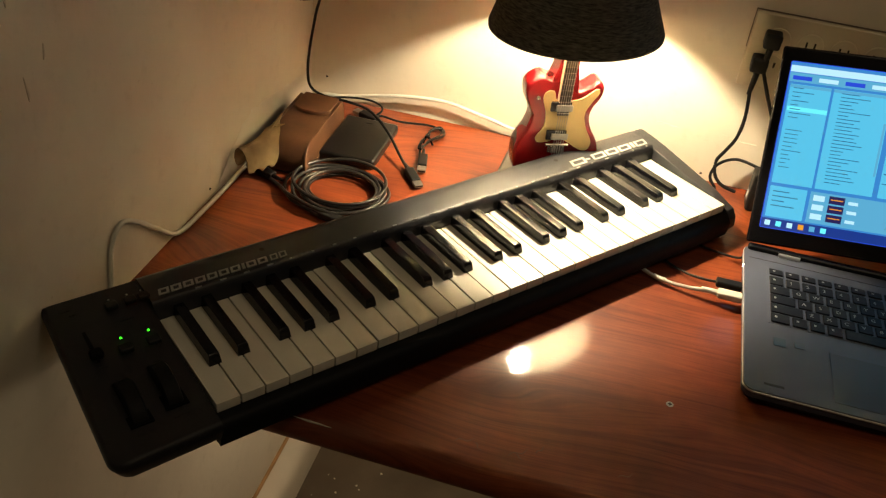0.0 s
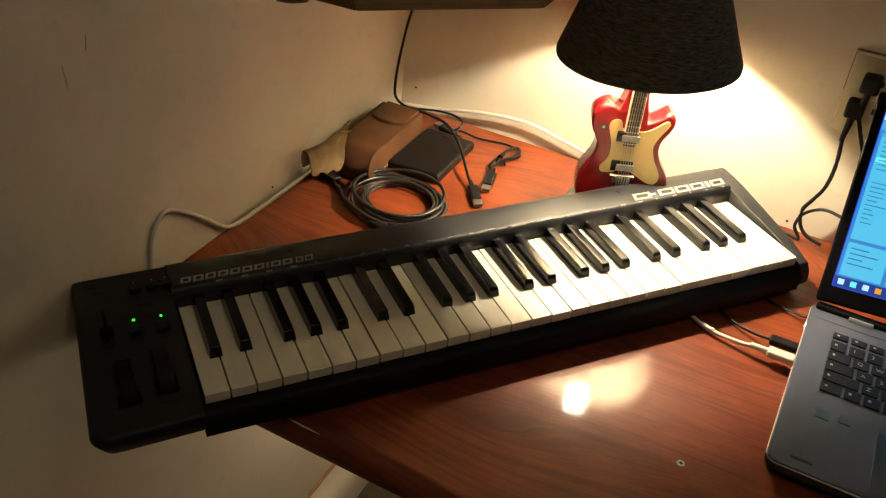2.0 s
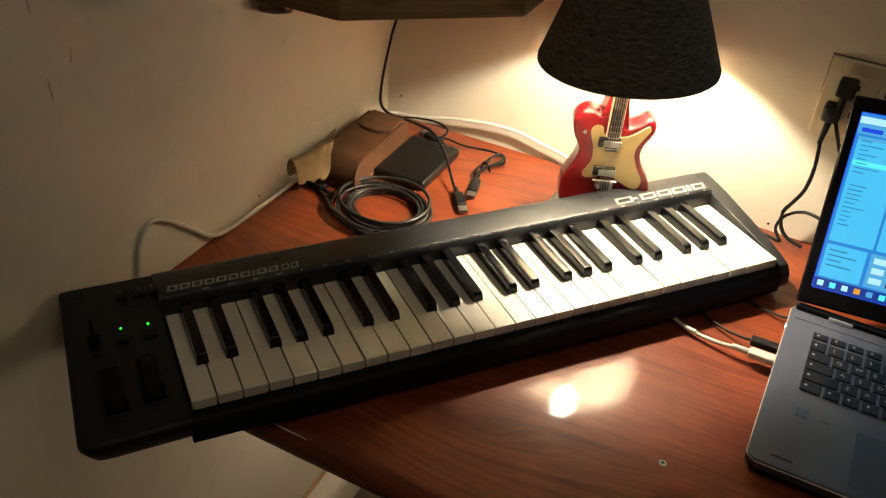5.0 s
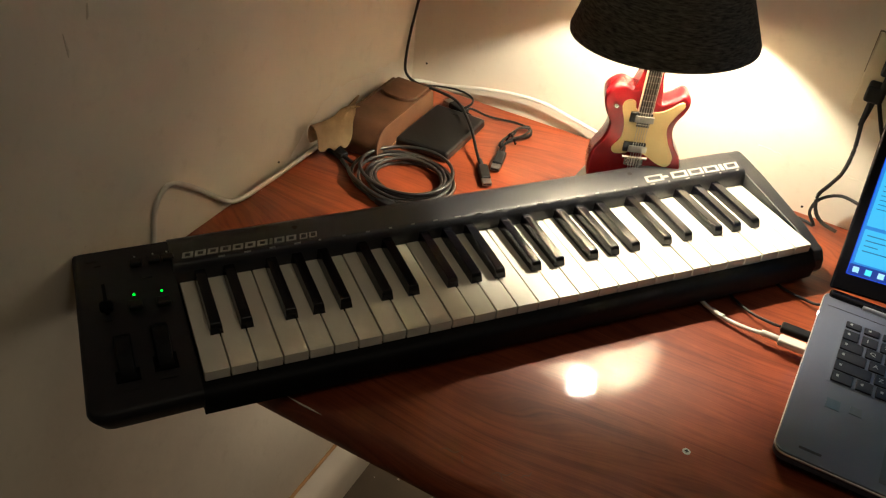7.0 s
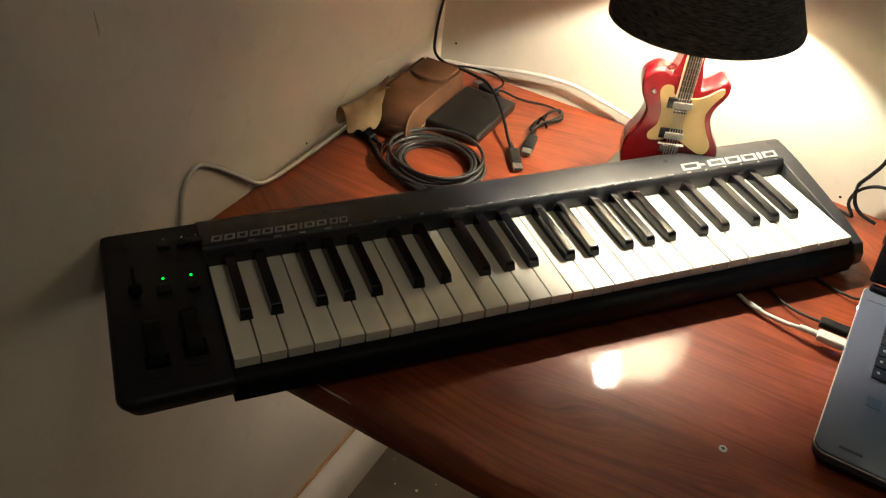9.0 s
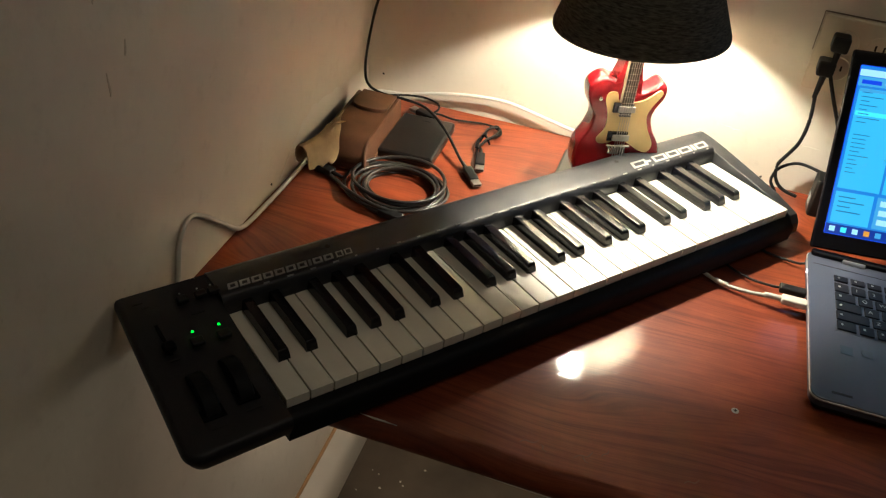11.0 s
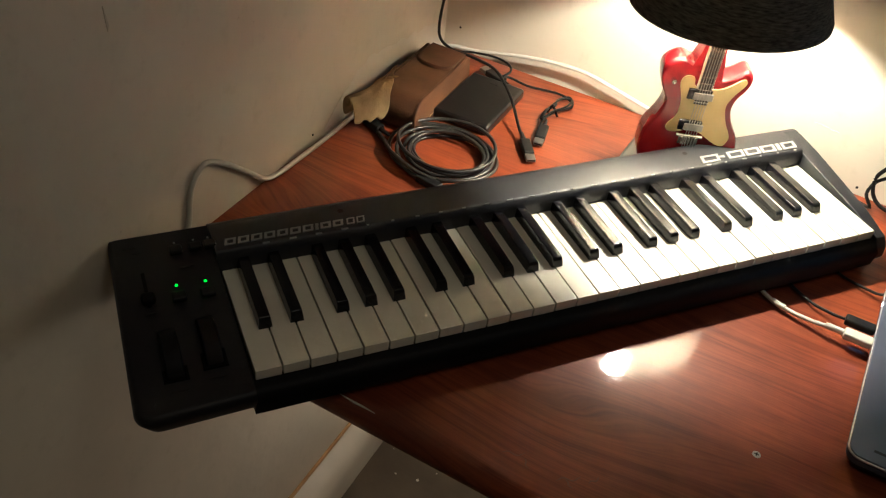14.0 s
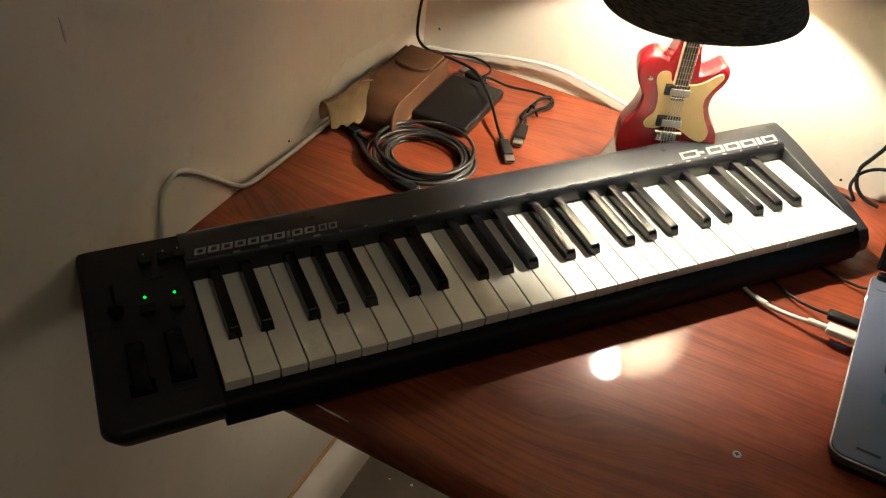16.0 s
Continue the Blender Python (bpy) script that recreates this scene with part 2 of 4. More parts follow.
GREYBASE = material("grey_painted_wood", (0.12, 0.12, 0.115), 0.5, vary=0.25, scale=40)
# the screen's blue cast on the deck is put into this base colour
SILVER = material("screen_tinted_silver_plastic", (0.084, 0.092, 0.126), 0.5, spec=0.35, vary=0.06, scale=30, bump=0.06, bump_scale=900)
SILVEREDGE = material("bright_silver_edge", (0.7, 0.7, 0.7), 0.28, metal=0.7, vary=0.08)
KEYCAP = material("black_keycap", (0.010, 0.010, 0.013), 0.6, spec=0.25, vary=0.2, scale=90)
PLATE = material("ivory_socket_plate", (0.66, 0.58, 0.43), 0.4, vary=0.08, scale=20)
PAPER = material("yellowish_paper", (0.52, 0.46, 0.13), 0.7, vary=0.3, scale=16, bump=0.3, bump_scale=40)
DARKWOOD = material("dark_stained_wood", (0.09, 0.035, 0.018), 0.4, vary=0.4, scale=30)
CHIP = material("bare_orange_wood", (0.20, 0.055, 0.020), 0.6, vary=0.3, scale=300)
DRIVE = material("satin_black_case", (0.0075, 0.0072, 0.0070), 0.34, spec=0.4, vary=0.3, scale=30, bump=0.1)
PATCH = material("whiter_wall_paint", (0.83, 0.775, 0.665), 0.6, vary=0.12, scale=12.0, bump=0.3, bump_scale=60)
CRACK = material("bare_plaster", (0.80, 0.74, 0.60), 0.9, vary=0.2, scale=90)
SLOT = material("black_slot", (0.0015, 0.0015, 0.002), 0.8, spec=0.1)
SCUFF = material("faint_wall_scuff", (0.69, 0.62, 0.50), 0.7, vary=0.2, scale=200)
HOLE = material("dark_hole", (0.02, 0.016, 0.012), 0.9)
SMUDGE = material("grey_scuff", (0.24, 0.19, 0.14), 0.8, vary=0.3, scale=60)
BULB = glow("bulb_filament", (1.0, 0.865, 0.63), BULB_STRENGTH)
LED = glow("green_led", (0.015, 0.75, 0.02), 2.6)
TRACKPAD = material("satin_trackpad", (0.040, 0.040, 0.046), 0.4, vary=0.05, scale=30, bump=0.05)
STICKBLUE = material("blue_sticker", (0.03, 0.055, 0.075), 0.3)
STICKDARK = material("dark_sticker", (0.05, 0.06, 0.07), 0.3)


# ---- mesh helpers ----
def mesh_of(name, bm, mat, smooth=False):
    me = bpy.data.meshes.new(name)
    bm.normal_update()
    bm.to_mesh(me)
    bm.free()
    for mt in (mat if isinstance(mat, (list, tuple)) else [mat]):
        me.materials.append(mt)
    if smooth:
        me.polygons.foreach_set("use_smooth", [True] * len(me.polygons))
        weigh_normals(me)
    return me


def weigh_normals(me, limit=55.0):
    """Smooth shading in which broad faces stay flat: normals weighted by area, parted at sharp edges."""
    least = math.cos(radians(limit))
    faces = [(p.normal.copy(), p.area) for p in me.polygons]
    near = collections.defaultdict(list)
    for p in me.polygons:
        for v in p.vertices:
            near[v].append(p.index)
    out = []
    for p in me.polygons:
        own = faces[p.index][0]
        for v in p.vertices:
            total = Vector((0, 0, 0))
            for i in near[v]:
                if faces[i][0].dot(own) > least:
                    total += faces[i][0] * faces[i][1]
            out.append(total.normalized() if total.length > 1e-14 else own)
    me.normals_split_custom_set(out)


def part(name, bm, mat, parent, label="", smooth=True):
    ob = new(name, mesh_of(name, bm, mat, smooth))
    ob.parent = parent
    if label:
        ob["label"] = label
    return ob


def thing(name, m, label, category, group="", kind=""):
    ob = new(name)
    ob.matrix_basis = m
    return tagged(ob, label, category, group, kind)


def solid(name, bm, mat, label, category, group="", kind="", m=None, smooth=True):
    ob = new(name, mesh_of(name, bm, mat, smooth))
    if m is not None:
        ob.matrix_basis = m
    return tagged(ob, label, category, group, kind)


def box(x0, x1, y0, y1, z0, z1, bevel=0.0, seg=2, bm=None):
    own = bmesh.new()
    r = bmesh.ops.create_cube(own, size=1.0)
    for v in own.verts:
        v.co = Vector((x0 + (v.co.x + 0.5) * (x1 - x0), y0 + (v.co.y + 0.5) * (y1 - y0), z0 + (v.co.z + 0.5) * (z1 - z0)))
    if bevel:
        bmesh.ops.bevel(own, geom=own.edges[:], offset=bevel, segments=seg, affect="EDGES", profile=0.5)
    return merge(bm, own)


def merge(bm, own):
    if bm is None:
        return own
    me = bpy.data.meshes.new("scratch")
    own.to_mesh(me)
    own.free()
    bm.from_mesh(me)
    bpy.data.meshes.remove(me)
    return bm


def prism(points, a0, a1, axis="x", bevel=0.0, seg=2, bm=None):
    """A polygon of 2D points pushed along an axis: x takes (y, z), y takes (x, z), z takes (x, y)."""
    own = bmesh.new()

    def place(p, a):
        return {"x": (a, p[0], p[1]), "y": (p[0], a, p[1]), "z": (p[0], p[1], a)}[axis]

    lo = [own.verts.new(place(p, a0)) for p in points]
    hi = [own.verts.new(place(p, a1)) for p in points]
    n = len(points)
    own.faces.new(lo)
    own.faces.new(hi[::-1])
    for i in range(n):
        own.faces.new((lo[i], hi[i], hi[(i + 1) % n], lo[(i + 1) % n]))
    bmesh.ops.recalc_face_normals(own, faces=own.faces[:])
    if bevel:
        bmesh.ops.bevel(own, geom=own.edges[:], offset=bevel, segments=seg, affect="EDGES", profile=0.5)
    return merge(bm, own)


def tube(points, radius, sides=8, closed=False, bm=None, sub=6, taper=None):
    """A cable through points, smoothed."""
    pts = [Vector(p) for p in points]
    path = []
    n = len(pts)
    for i in range(n if closed else n - 1):
        p0, p1, p2, p3 = (pts[(i - 1) % n] if closed or i else pts[0], pts[i], pts[(i + 1) % n], pts[(i + 2) % n] if closed or i + 2 < n else pts[-1])
        for k in range(sub):
            t = k / sub
            path.append(0.5 * ((2 * p1) + (p2 - p0) * t + (2 * p0 - 5 * p1 + 4 * p2 - p3) * t * t + (3 * p1 - p0 - 3 * p2 + p3) * t ** 3))
    if not closed:
        path.append(pts[-1])
    own = bmesh.new()
    rings = []
    m = len(path)
    up = Vector((0, 0, 1))
    for i, p in enumerate(path):
        d = (path[(i + 1) % m] - path[i - 1]) if closed else (path[min(i + 1, m - 1)] - path[max(i - 1, 0)])
        d.normalize()
        side = d.cross(up)
        if side.length < 0.05:
            side = d.cross(Vector((0, 1, 0)))
        side.normalize()
        top = side.cross(d)
        r = radius if taper is None else radius * taper(i / (m - 1))
        rings.append([own.verts.new(p + r * (math.cos(a) * side + math.sin(a) * top)) for a in (2 * math.pi * j / sides for j in range(sides))])
    for i in range(m if closed else m - 1):
        a, b = rings[i], rings[(i + 1) % m]
        for j in range(sides):
            own.faces.new((a[j], a[(j + 1) % sides], b[(j + 1) % sides], b[j]))
    if not closed:
        own.faces.new(rings[0][::-1])
        own.faces.new(rings[-1])
    bmesh.ops.recalc_face_normals(own, faces=own.faces[:])
    return merge(bm, own)


def lathe(profile, sides=48, bm=None, centre=(0, 0, 0), axis="z"):
    """Turns (radius, height) pairs round an axis."""
    own = bmesh.new()
    rings = []
    for r, h in profile:
        ring = []
        for j in range(sides):
            a = 2 * math.pi * j / sides
            c, s = r * math.cos(a), r * math.sin(a)
            co = {"z": (c, s, h), "x": (h, c, s), "y": (c, h, s)}[axis]
            ring.append(own.verts.new(Vector(co) + Vector(centre)))
        rings.append(ring)
    for a, b in zip(rings, rings[1:]):
        for j in range(sides):
            own.faces.new((a[j], a[(j + 1) % sides], b[(j + 1) % sides], b[j]))
    if profile[0][0] > 1e-6:
        own.faces.new(rings[0][::-1])
    if profile[-1][0] > 1e-6:
        own.faces.new(rings[-1])
    bmesh.ops.remove_doubles(own, verts=own.verts[:], dist=1e-6)
    bmesh.ops.recalc_face_normals(own, faces=own.faces[:])
    return merge(bm, own)


def letter(text, size, mat):
    """Flat printed characters as a mesh."""
    curve = bpy.data.curves.new("legend", "FONT")
    curve.body, curve.size, curve.extrude, curve.resolution_u = text, size, 0.00005, 2
    ob = bpy.data.objects.new("legend", curve)
    me = bpy.data.meshes.new_from_object(ob)
    bpy.data.objects.remove(ob)
    bpy.data.curves.remove(curve)
    me.materials.clear()
    me.materials.append(mat)
    return me


def smooth_loop(points, sub=6):
    """A closed smooth outline through 2D points."""
    out = []
    n = len(points)
    for i in range(n):
        p0, p1, p2, p3 = (Vector(points[(i + k) % n]) for k in (-1, 0, 1, 2))
        for k in range(sub):
            t = k / sub
            out.append(tuple(0.5 * ((2 * p1) + (p2 - p0) * t + (2 * p0 - 5 * p1 + 4 * p2 - p3) * t * t + (3 * p1 - p0 - 3 * p2 + p3) * t ** 3)))
    return out


# ---- room ----
DZ = 0.75                      # desk height
LEFT_TURN, BACK_TURN = 1.7, -1.7


def build_room():
    left = box(-0.12, 0, -3.2, 0.14, 0, 2.5)
    solid("wall_left", left, WALL, "cream painted plaster wall with scuffs and nail holes", "wall", kind="structure", m=pose(-0.012, 0.012, 0, 0, 0, LEFT_TURN), smooth=False)
    back = box(-0.14, 3.2, 0, 0.12, 0, 2.5)
    solid("wall_back", back, WALL, "cream painted plaster wall lit by the table lamp", "wall", kind="structure", m=pose(-0.012, 0.012, 0, 0, 0, BACK_TURN), smooth=False)
    solid("wall_right", box(2.9, 3.02, -3.2, 0.2, 0, 2.5), WALL, "plain cream wall closing the room", "wall", kind="structure", smooth=False)
    solid("wall_front", box(-0.3, 3.02, -3.3, -3.18, 0, 2.5), WALL, "plain cream wall closing the room", "wall", kind="structure", smooth=False)
    solid("floor", box(-0.3, 3.1, -3.3, 0.3, -0.1, 0), FLOOR, "worn brown concrete floor with pale specks", "floor", kind="structure", smooth=False)
    solid("ceiling", box(-0.3, 3.1, -3.3, 0.3, 2.5, 2.6), CEIL, "plain white painted ceiling", "ceiling", kind="structure", smooth=False)
    prof = [(0, 0), (0.045, 0), (0.044, 0.052), (0.031, 0.076), (0, 0.083)]
    bl = prism(prof, -3.1, 0.0, "y", 0.0)
    solid("baseboard_left", bl, TRIM, "scuffed white painted baseboard", "baseboard", kind="structure", m=pose(-0.012, 0.012, 0, 0, 0, LEFT_TURN))
    bb = prism([(-a * 0.7, b * 0.86) for a, b in prof], 0.0, 2.9, "x", 0.0)
    solid("baseboard_back", bb, TRIM, "white painted baseboard under the desk", "baseboard", kind="structure", m=pose(-0.012, 0.012, 0, 0, 0, BACK_TURN))
    solid("trim_caulk_line", tube([(0.003, -3.1, 0.084), (0.003, -1.2, 0.0845), (0.003, -0.02, 0.084)], 0.0035, 6), TRIM_EDGE, "yellowed caulk line above the baseboard", "trim", kind="structure", m=pose(-0.012, 0.012, 0, 0, 0, LEFT_TURN))


build_room()

# two lights out of sight: one on the ceiling, one added under the desk as fill
def lamp_or_fill(at, watts, size):
    data = bpy.data.lights.new("lamp_or_fill", "POINT")
    data.energy, data.color, data.shadow_soft_size = watts, (1.0, 0.85, 0.63), size
    new("lamp_or_fill", data).location = at


def build_room_lights():
    lamp_or_fill(CEILING_LAMP, ROOM_WATTS, 0.22)
    top = thing("ceiling_light", pose(CEILING_LAMP.x, CEILING_LAMP.y, 2.5), "round white ceiling light with a flat base", "ceiling light")
    part("base", lathe([(0.0, -0.025), (0.13, -0.025), (0.14, 0.0), (0.0, 0.0)], 40), TRIM, top)
    # invented fill and holder, added to brighten the wall below the desk
    lamp_or_fill(LOW_FILL, LOW_FILL_WATTS, 0.05)
    low = thing("under_desk_fill", pose(LOW_FILL.x, LOW_FILL.y, DZ - 0.034), "added ivory holder of an unseen fill light under the desktop", "lamp")
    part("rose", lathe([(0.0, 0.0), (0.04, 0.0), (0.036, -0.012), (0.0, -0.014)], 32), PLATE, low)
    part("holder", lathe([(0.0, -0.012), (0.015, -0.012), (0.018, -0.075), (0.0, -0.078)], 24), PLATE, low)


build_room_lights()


# ---- desk ----
def build_desk():
    desk = thing("desk", pose(0, 0, 0), "red-brown varnished wooden desktop spanning the corner walls", "desk")
    r = 0.017
    y0, z0, z1 = -0.642, DZ - 0.034, DZ
    prof = [(0.0, z0), (0.0, z1), (-0.54, z1)] + [(y0 + r - r * math.sin(a), z1 - r + r * math.cos(a)) for a in (radians(10 * k) for k in range(10))]
    prof += [(y0 + r - r * math.cos(a), z0 + r - r * math.sin(a)) for a in (radians(10 * k) for k in range(10))] + [(-0.54, z0)]
    top = prism(prof, 0.0, 1.9, "x")
    for v in top.verts:
        if v.co.x < 0.01 and v.co.y < -0.55:
            v.co.x = 0.10
    bmesh.ops.triangulate(top, faces=top.faces[:])
    part("tabletop", top, DESK, desk)
    screw = lathe([(0.0, 0.0), (0.0038, 0.0), (0.0038, 0.0002), (0.0030, 0.0005), (0.0, 0.0005)], 20, centre=(0.584, -0.487, DZ))
    part("screw", screw, STEEL, desk, "countersunk cross-head steel screw")
    slot = box(0.5820, 0.5860, -0.4876, -0.4864, DZ + 0.0005, DZ + 0.0008)
    box(0.5834, 0.5846, -0.4890, -0.4850, DZ + 0.0005, DZ + 0.00081, bm=slot)
    part("screw_slot", slot, HOLE, desk)
    for x, y, turn, long in ((0.395, -0.611, 24, 0.020), (0.414, -0.606, -50, 0.010), (0.446, -0.611, 38, 0.022), (0.452, -0.606, -35, 0.009), (0.470, -0.599, 60, 0.012), (0.545, -0.600, 30, 0.016)):
        chip = tube([(0, 0, 0), (long * 0.3, long * 0.10, 0.0001), (long * 0.65, -long * 0.06, 0.0001), (long, long * 0.12, 0)], 0.0007, 6, taper=lambda t: 0.25 + math.sin(math.pi * t) * 0.75)
        for v in chip.verts:
            v.co.z *= 0.25
        part("varnish_chip", chip, CHIP, desk, "thin wavy crack in the varnish").matrix_basis = pose(x, y, DZ + 0.0001, 0, 0, turn)
    part("worn_edge", prism([(0.243, -0.6335), (0.262, -0.6350), (0.284, -0.6345), (0.262, -0.6325)], DZ - 0.006, DZ - 0.0022, "z"), CRACK, desk, "bare pale chip in the varnished edge")


build_desk()


# ---- keyboard ----
PITCH = 0.0235
WHITES = 29
KEY_TOP = 0.0487


def build_keyboard():
    kb = thing("midi_keyboard", pose(0.1999, -0.6902, DZ, 0, 0, 52.16), "black 49-key music keyboard resting across the desk corner", "keyboard")
    # control panel at the bass end
    def zp(v):
        return 0.0468 + min(1.0, (v + 0.018) / 0.153) * 0.0226

    r = 0.014
    plan = [(-0.003, -0.022), (-0.003, 0.178), (-0.086, 0.178), (-0.090, 0.178), (-0.092, 0.174)]
    plan += [(-0.097 + r - r * math.cos(a), -0.024 + r - r * math.sin(a)) for a in (radians(15 * k) for k in range(7))]
    bm = bmesh.new()
    rings = []
    for drop, du, dv in ((None, 0.016, 0.017), (0.024, 0.006, 0.007), (0.008, 0.0, 0.0), (0.003, 0.0006, 0.0006), (0.0006, 0.0026, 0.0026), (0.0, 0.006, 0.006)):
        ring = []
        for u, v in plan:
            k = (-0.003 - u) / 0.089
            uu = u + du * k
            vv = v + dv * max(0.0, (0.079 - v) / 0.101) - dv * 0.5 * max(0.0, (v - 0.12) / 0.06)
            top = zp(vv) - 0.008 * max(0.0, (vv - 0.166) / 0.014) ** 2
            ring.append(bm.verts.new((uu, vv, 0.012 if drop is None else max(top - drop, 0.013))))
        rings.append(ring)
    for a, b in zip(rings, rings[1:]):
        for k in range(len(plan)):
            bm.faces.new((a[k], a[(k + 1) % len(plan)], b[(k + 1) % len(plan)], b[k]))
    bm.faces.new(rings[0])
    bm.faces.new(rings[-1])
    bmesh.ops.triangulate(bm, faces=[f for f in bm.faces if len(f.verts) > 4])
    bmesh.ops.recalc_face_normals(bm, faces=bm.faces[:])
    panel = part("control_panel", bm, BLACK, kb, "matte black control panel")
    deck = prism([(0.1275, 0.040), (0.1285, 0.060), (0.1310, 0.0672), (0.135, 0.0695), (0.160, 0.0700), (0.170, 0.0694), (0.1755, 0.0675), (0.1785, 0.063), (0.180, 0.055), (0.180, 0.010), (0.140, 0.008)], -0.003, 0.683, "x")
    deck = part("back_deck", deck, DECK, kb, "dark grey satin plastic deck behind the keys")
    part("front_rail", prism([(-0.012, 0.010), (-0.014, 0.028), (-0.006, 0.037), (0.02, 0.037), (0.02, 0.008)], -0.003, 0.684, "x"), RAIL_SHADED, kb)
    cheek = prism([(-0.008, 0.012), (-0.013, 0.020), (-0.011, 0.032), (-0.004, 0.0415), (0.030, 0.0500), (0.080, 0.0570), (0.129, 0.0640), (0.155, 0.0675), (0.170, 0.0686), (0.1755, 0.0672), (0.1785, 0.063), (0.180, 0.055), (0.180, 0.010), (0.01, 0.008)], 0.6832, 0.7055, "x", 0.0012)
    for v in cheek.verts:
        if v.co.x > 0.695:
            v.co.x -= 0.0085 * max(0.0, (0.12 - v.co.y) / 0.13) + 0.05 * max(0.0, 0.030 - v.co.z)
    part("end_cheek", cheek, DECK, kb)
    part("key_bed", box(-0.003, 0.683, 0.015, 0.13, 0.006, 0.030), BLACK, kb)
    part("bottom_plate", box(-0.070, 0.694, 0.008, 0.165, 0.004, 0.012, 0.001), BLACK, kb)
    foot = lathe([(0.0, 0.0), (0.008, 0.0), (0.0075, 0.005), (0.0, 0.005)], 16)
    me = mesh_of("rubber_foot", foot, RUBBER, True)
    for u, v in ((0.05, 0.12), (0.665, 0.02), (0.665, 0.15), (0.33, 0.15)):
        f = new("rubber_foot", me)
        f.parent, f.location = kb, (u, v, 0)
    # white keys
    w = box(0.00065, PITCH - 0.00065, 0.0, 0.135, KEY_TOP - 0.0105, KEY_TOP, 0.0005, 2)
    me = mesh_of("white_key", w, WHITEKEY, True)
    rnd = random.Random(3)
    for i in range(WHITES):
        k = new("white_key", me)
        k.parent, k.location = kb, (i * PITCH, 0, rnd.uniform(-0.0003, 0.0003))
    # black keys
    def black():
        b = bmesh.new()
        rings = []
        for v, h, half in ((0.0455, 0.0005, 0.0060), (0.0468, 0.0060, 0.0055), (0.0482, 0.0098, 0.0051), (0.0500, 0.0108, 0.0050), (0.137, 0.0118, 0.0050)):
            z = KEY_TOP - 0.004
            rings.append([b.verts.new(c) for c in ((-0.0064, v - 0.0006, z), (-half, v, KEY_TOP + h - 0.0007), (-half + 0.0007, v + 0.0003, KEY_TOP + h), (half - 0.0007, v + 0.0003, KEY_TOP + h), (half, v, KEY_TOP + h - 0.0007), (0.0064, v - 0.0006, z))])
        for a, c in zip(rings, rings[1:]):
            for j in range(5):
                b.faces.new((a[j], a[j + 1], c[j + 1], c[j]))
        b.faces.new(rings[0])
        b.faces.new(rings[-1][::-1])
        bmesh.ops.recalc_face_normals(b, faces=b.faces[:])
        return b
    me = mesh_of("black_key", black(), GLOSSBLACK, True)
    for octave in range(4):
        for n, off in ((1, -0.0029), (2, 0.0014), (4, -0.0038), (5, -0.0010), (6, 0.0022)):
            k = new("black_key", me)
            k.parent, k.location = kb, ((octave * 7 + n) * PITCH + off, 0, 0)

    # lit buttons
    for u, v in ((-0.043, 0.0900), (-0.0185, 0.0890)):
        b = part("button", box(u - 0.006, u + 0.006, v - 0.005, v + 0.005, zp(v) - 0.002, zp(v) + 0.0025, 0.0012), RUBBER, panel)
        part("led", lathe([(0, 0.0012), (0.0010, 0.0010), (0.0014, 0)], 12, centre=(u, v + 0.0125, zp(v + 0.0125))), LED, panel, "small glowing green light")
    for u in (-0.036, -0.019, -0.002 - 0.004):
        part("button", box(u - 0.0055, u + 0.0055, 0.141, 0.149, zp(0.145) - 0.003, zp(0.145) + 0.0022, 0.0012), RUBBER, panel)
        part("tick", box(u - 0.0008, u + 0.0008, 0.1530, 0.1545, zp(0.1537) - 0.0005, zp(0.1537) + 0.0004), PRINT, panel)
    # slider
    part("slider_slot", box(-0.0695, -0.0665, 0.088, 0.140, zp(0.088) - 0.004, zp(0.088) + 0.0004), SLOT, panel)
    part("slider_cap", box(-0.074, -0.062, 0.086, 0.097, zp(0.09) - 0.001, zp(0.09) + 0.007, 0.003), SLOT, panel)
    # wheels in their recess
    for u, v, name in ((-0.060, 0.037, "pitch_wheel"), (-0.028, 0.042, "modulation_wheel")):
        wheel = lathe([(0.0, -0.007), (0.0295, -0.007), (0.031, -0.0055), (0.031, 0.0055), (0.0295, 0.007), (0.0, 0.007)], 40, centre=(u, v, zp(v) - 0.019), axis="x")
        part(name, wheel, WHEEL, panel)
        part("wheel_slot", box(u - 0.010, u + 0.010, v - 0.030, v + 0.030, zp(v - 0.03) - 0.003, zp(v - 0.03) + 0.0006), SLOT, panel)
        part("print_bar", box(u - 0.007, u + 0.007, v - 0.040, v - 0.0385, zp(v - 0.04), zp(v - 0.04) + 0.0004), PANELPRINT, panel)
    for u, v, wd in ((-0.068, 0.078, 0.008), (-0.043, 0.088, 0.006), (-0.0185, 0.086, 0.008), (-0.03, 0.122, 0.012), (-0.075, 0.156, 0.010), (-0.07, 0.148, 0.006)):
        part("print_bar", box(u - wd / 2, u + wd / 2, v - 0.0007, v + 0.0007, zp(v) - 0.0005, zp(v) + 0.0004), PANELPRINT, panel)
    # plain open blocks where the maker's marks are printed
    def open_block(u0, u1, v0, v1, mat, bar, lean):
        b = box(u0, u1, v0, v0 + bar, 0.0693, 0.07045)
        box(u0, u1, v1 - bar, v1, 0.0693, 0.07045, bm=b)
        box(u0, u0 + bar * 1.3, v0 + bar, v1 - bar, 0.0693, 0.07045, bm=b)
        box(u1 - bar * 1.3, u1, v0 + bar, v1 - bar, 0.0693, 0.07045, bm=b)
        for v in b.verts:
            v.co.x += lean * (v.co.y - v0)
        part("mark_block", b, mat, deck, smooth=False)

    u = 0.006
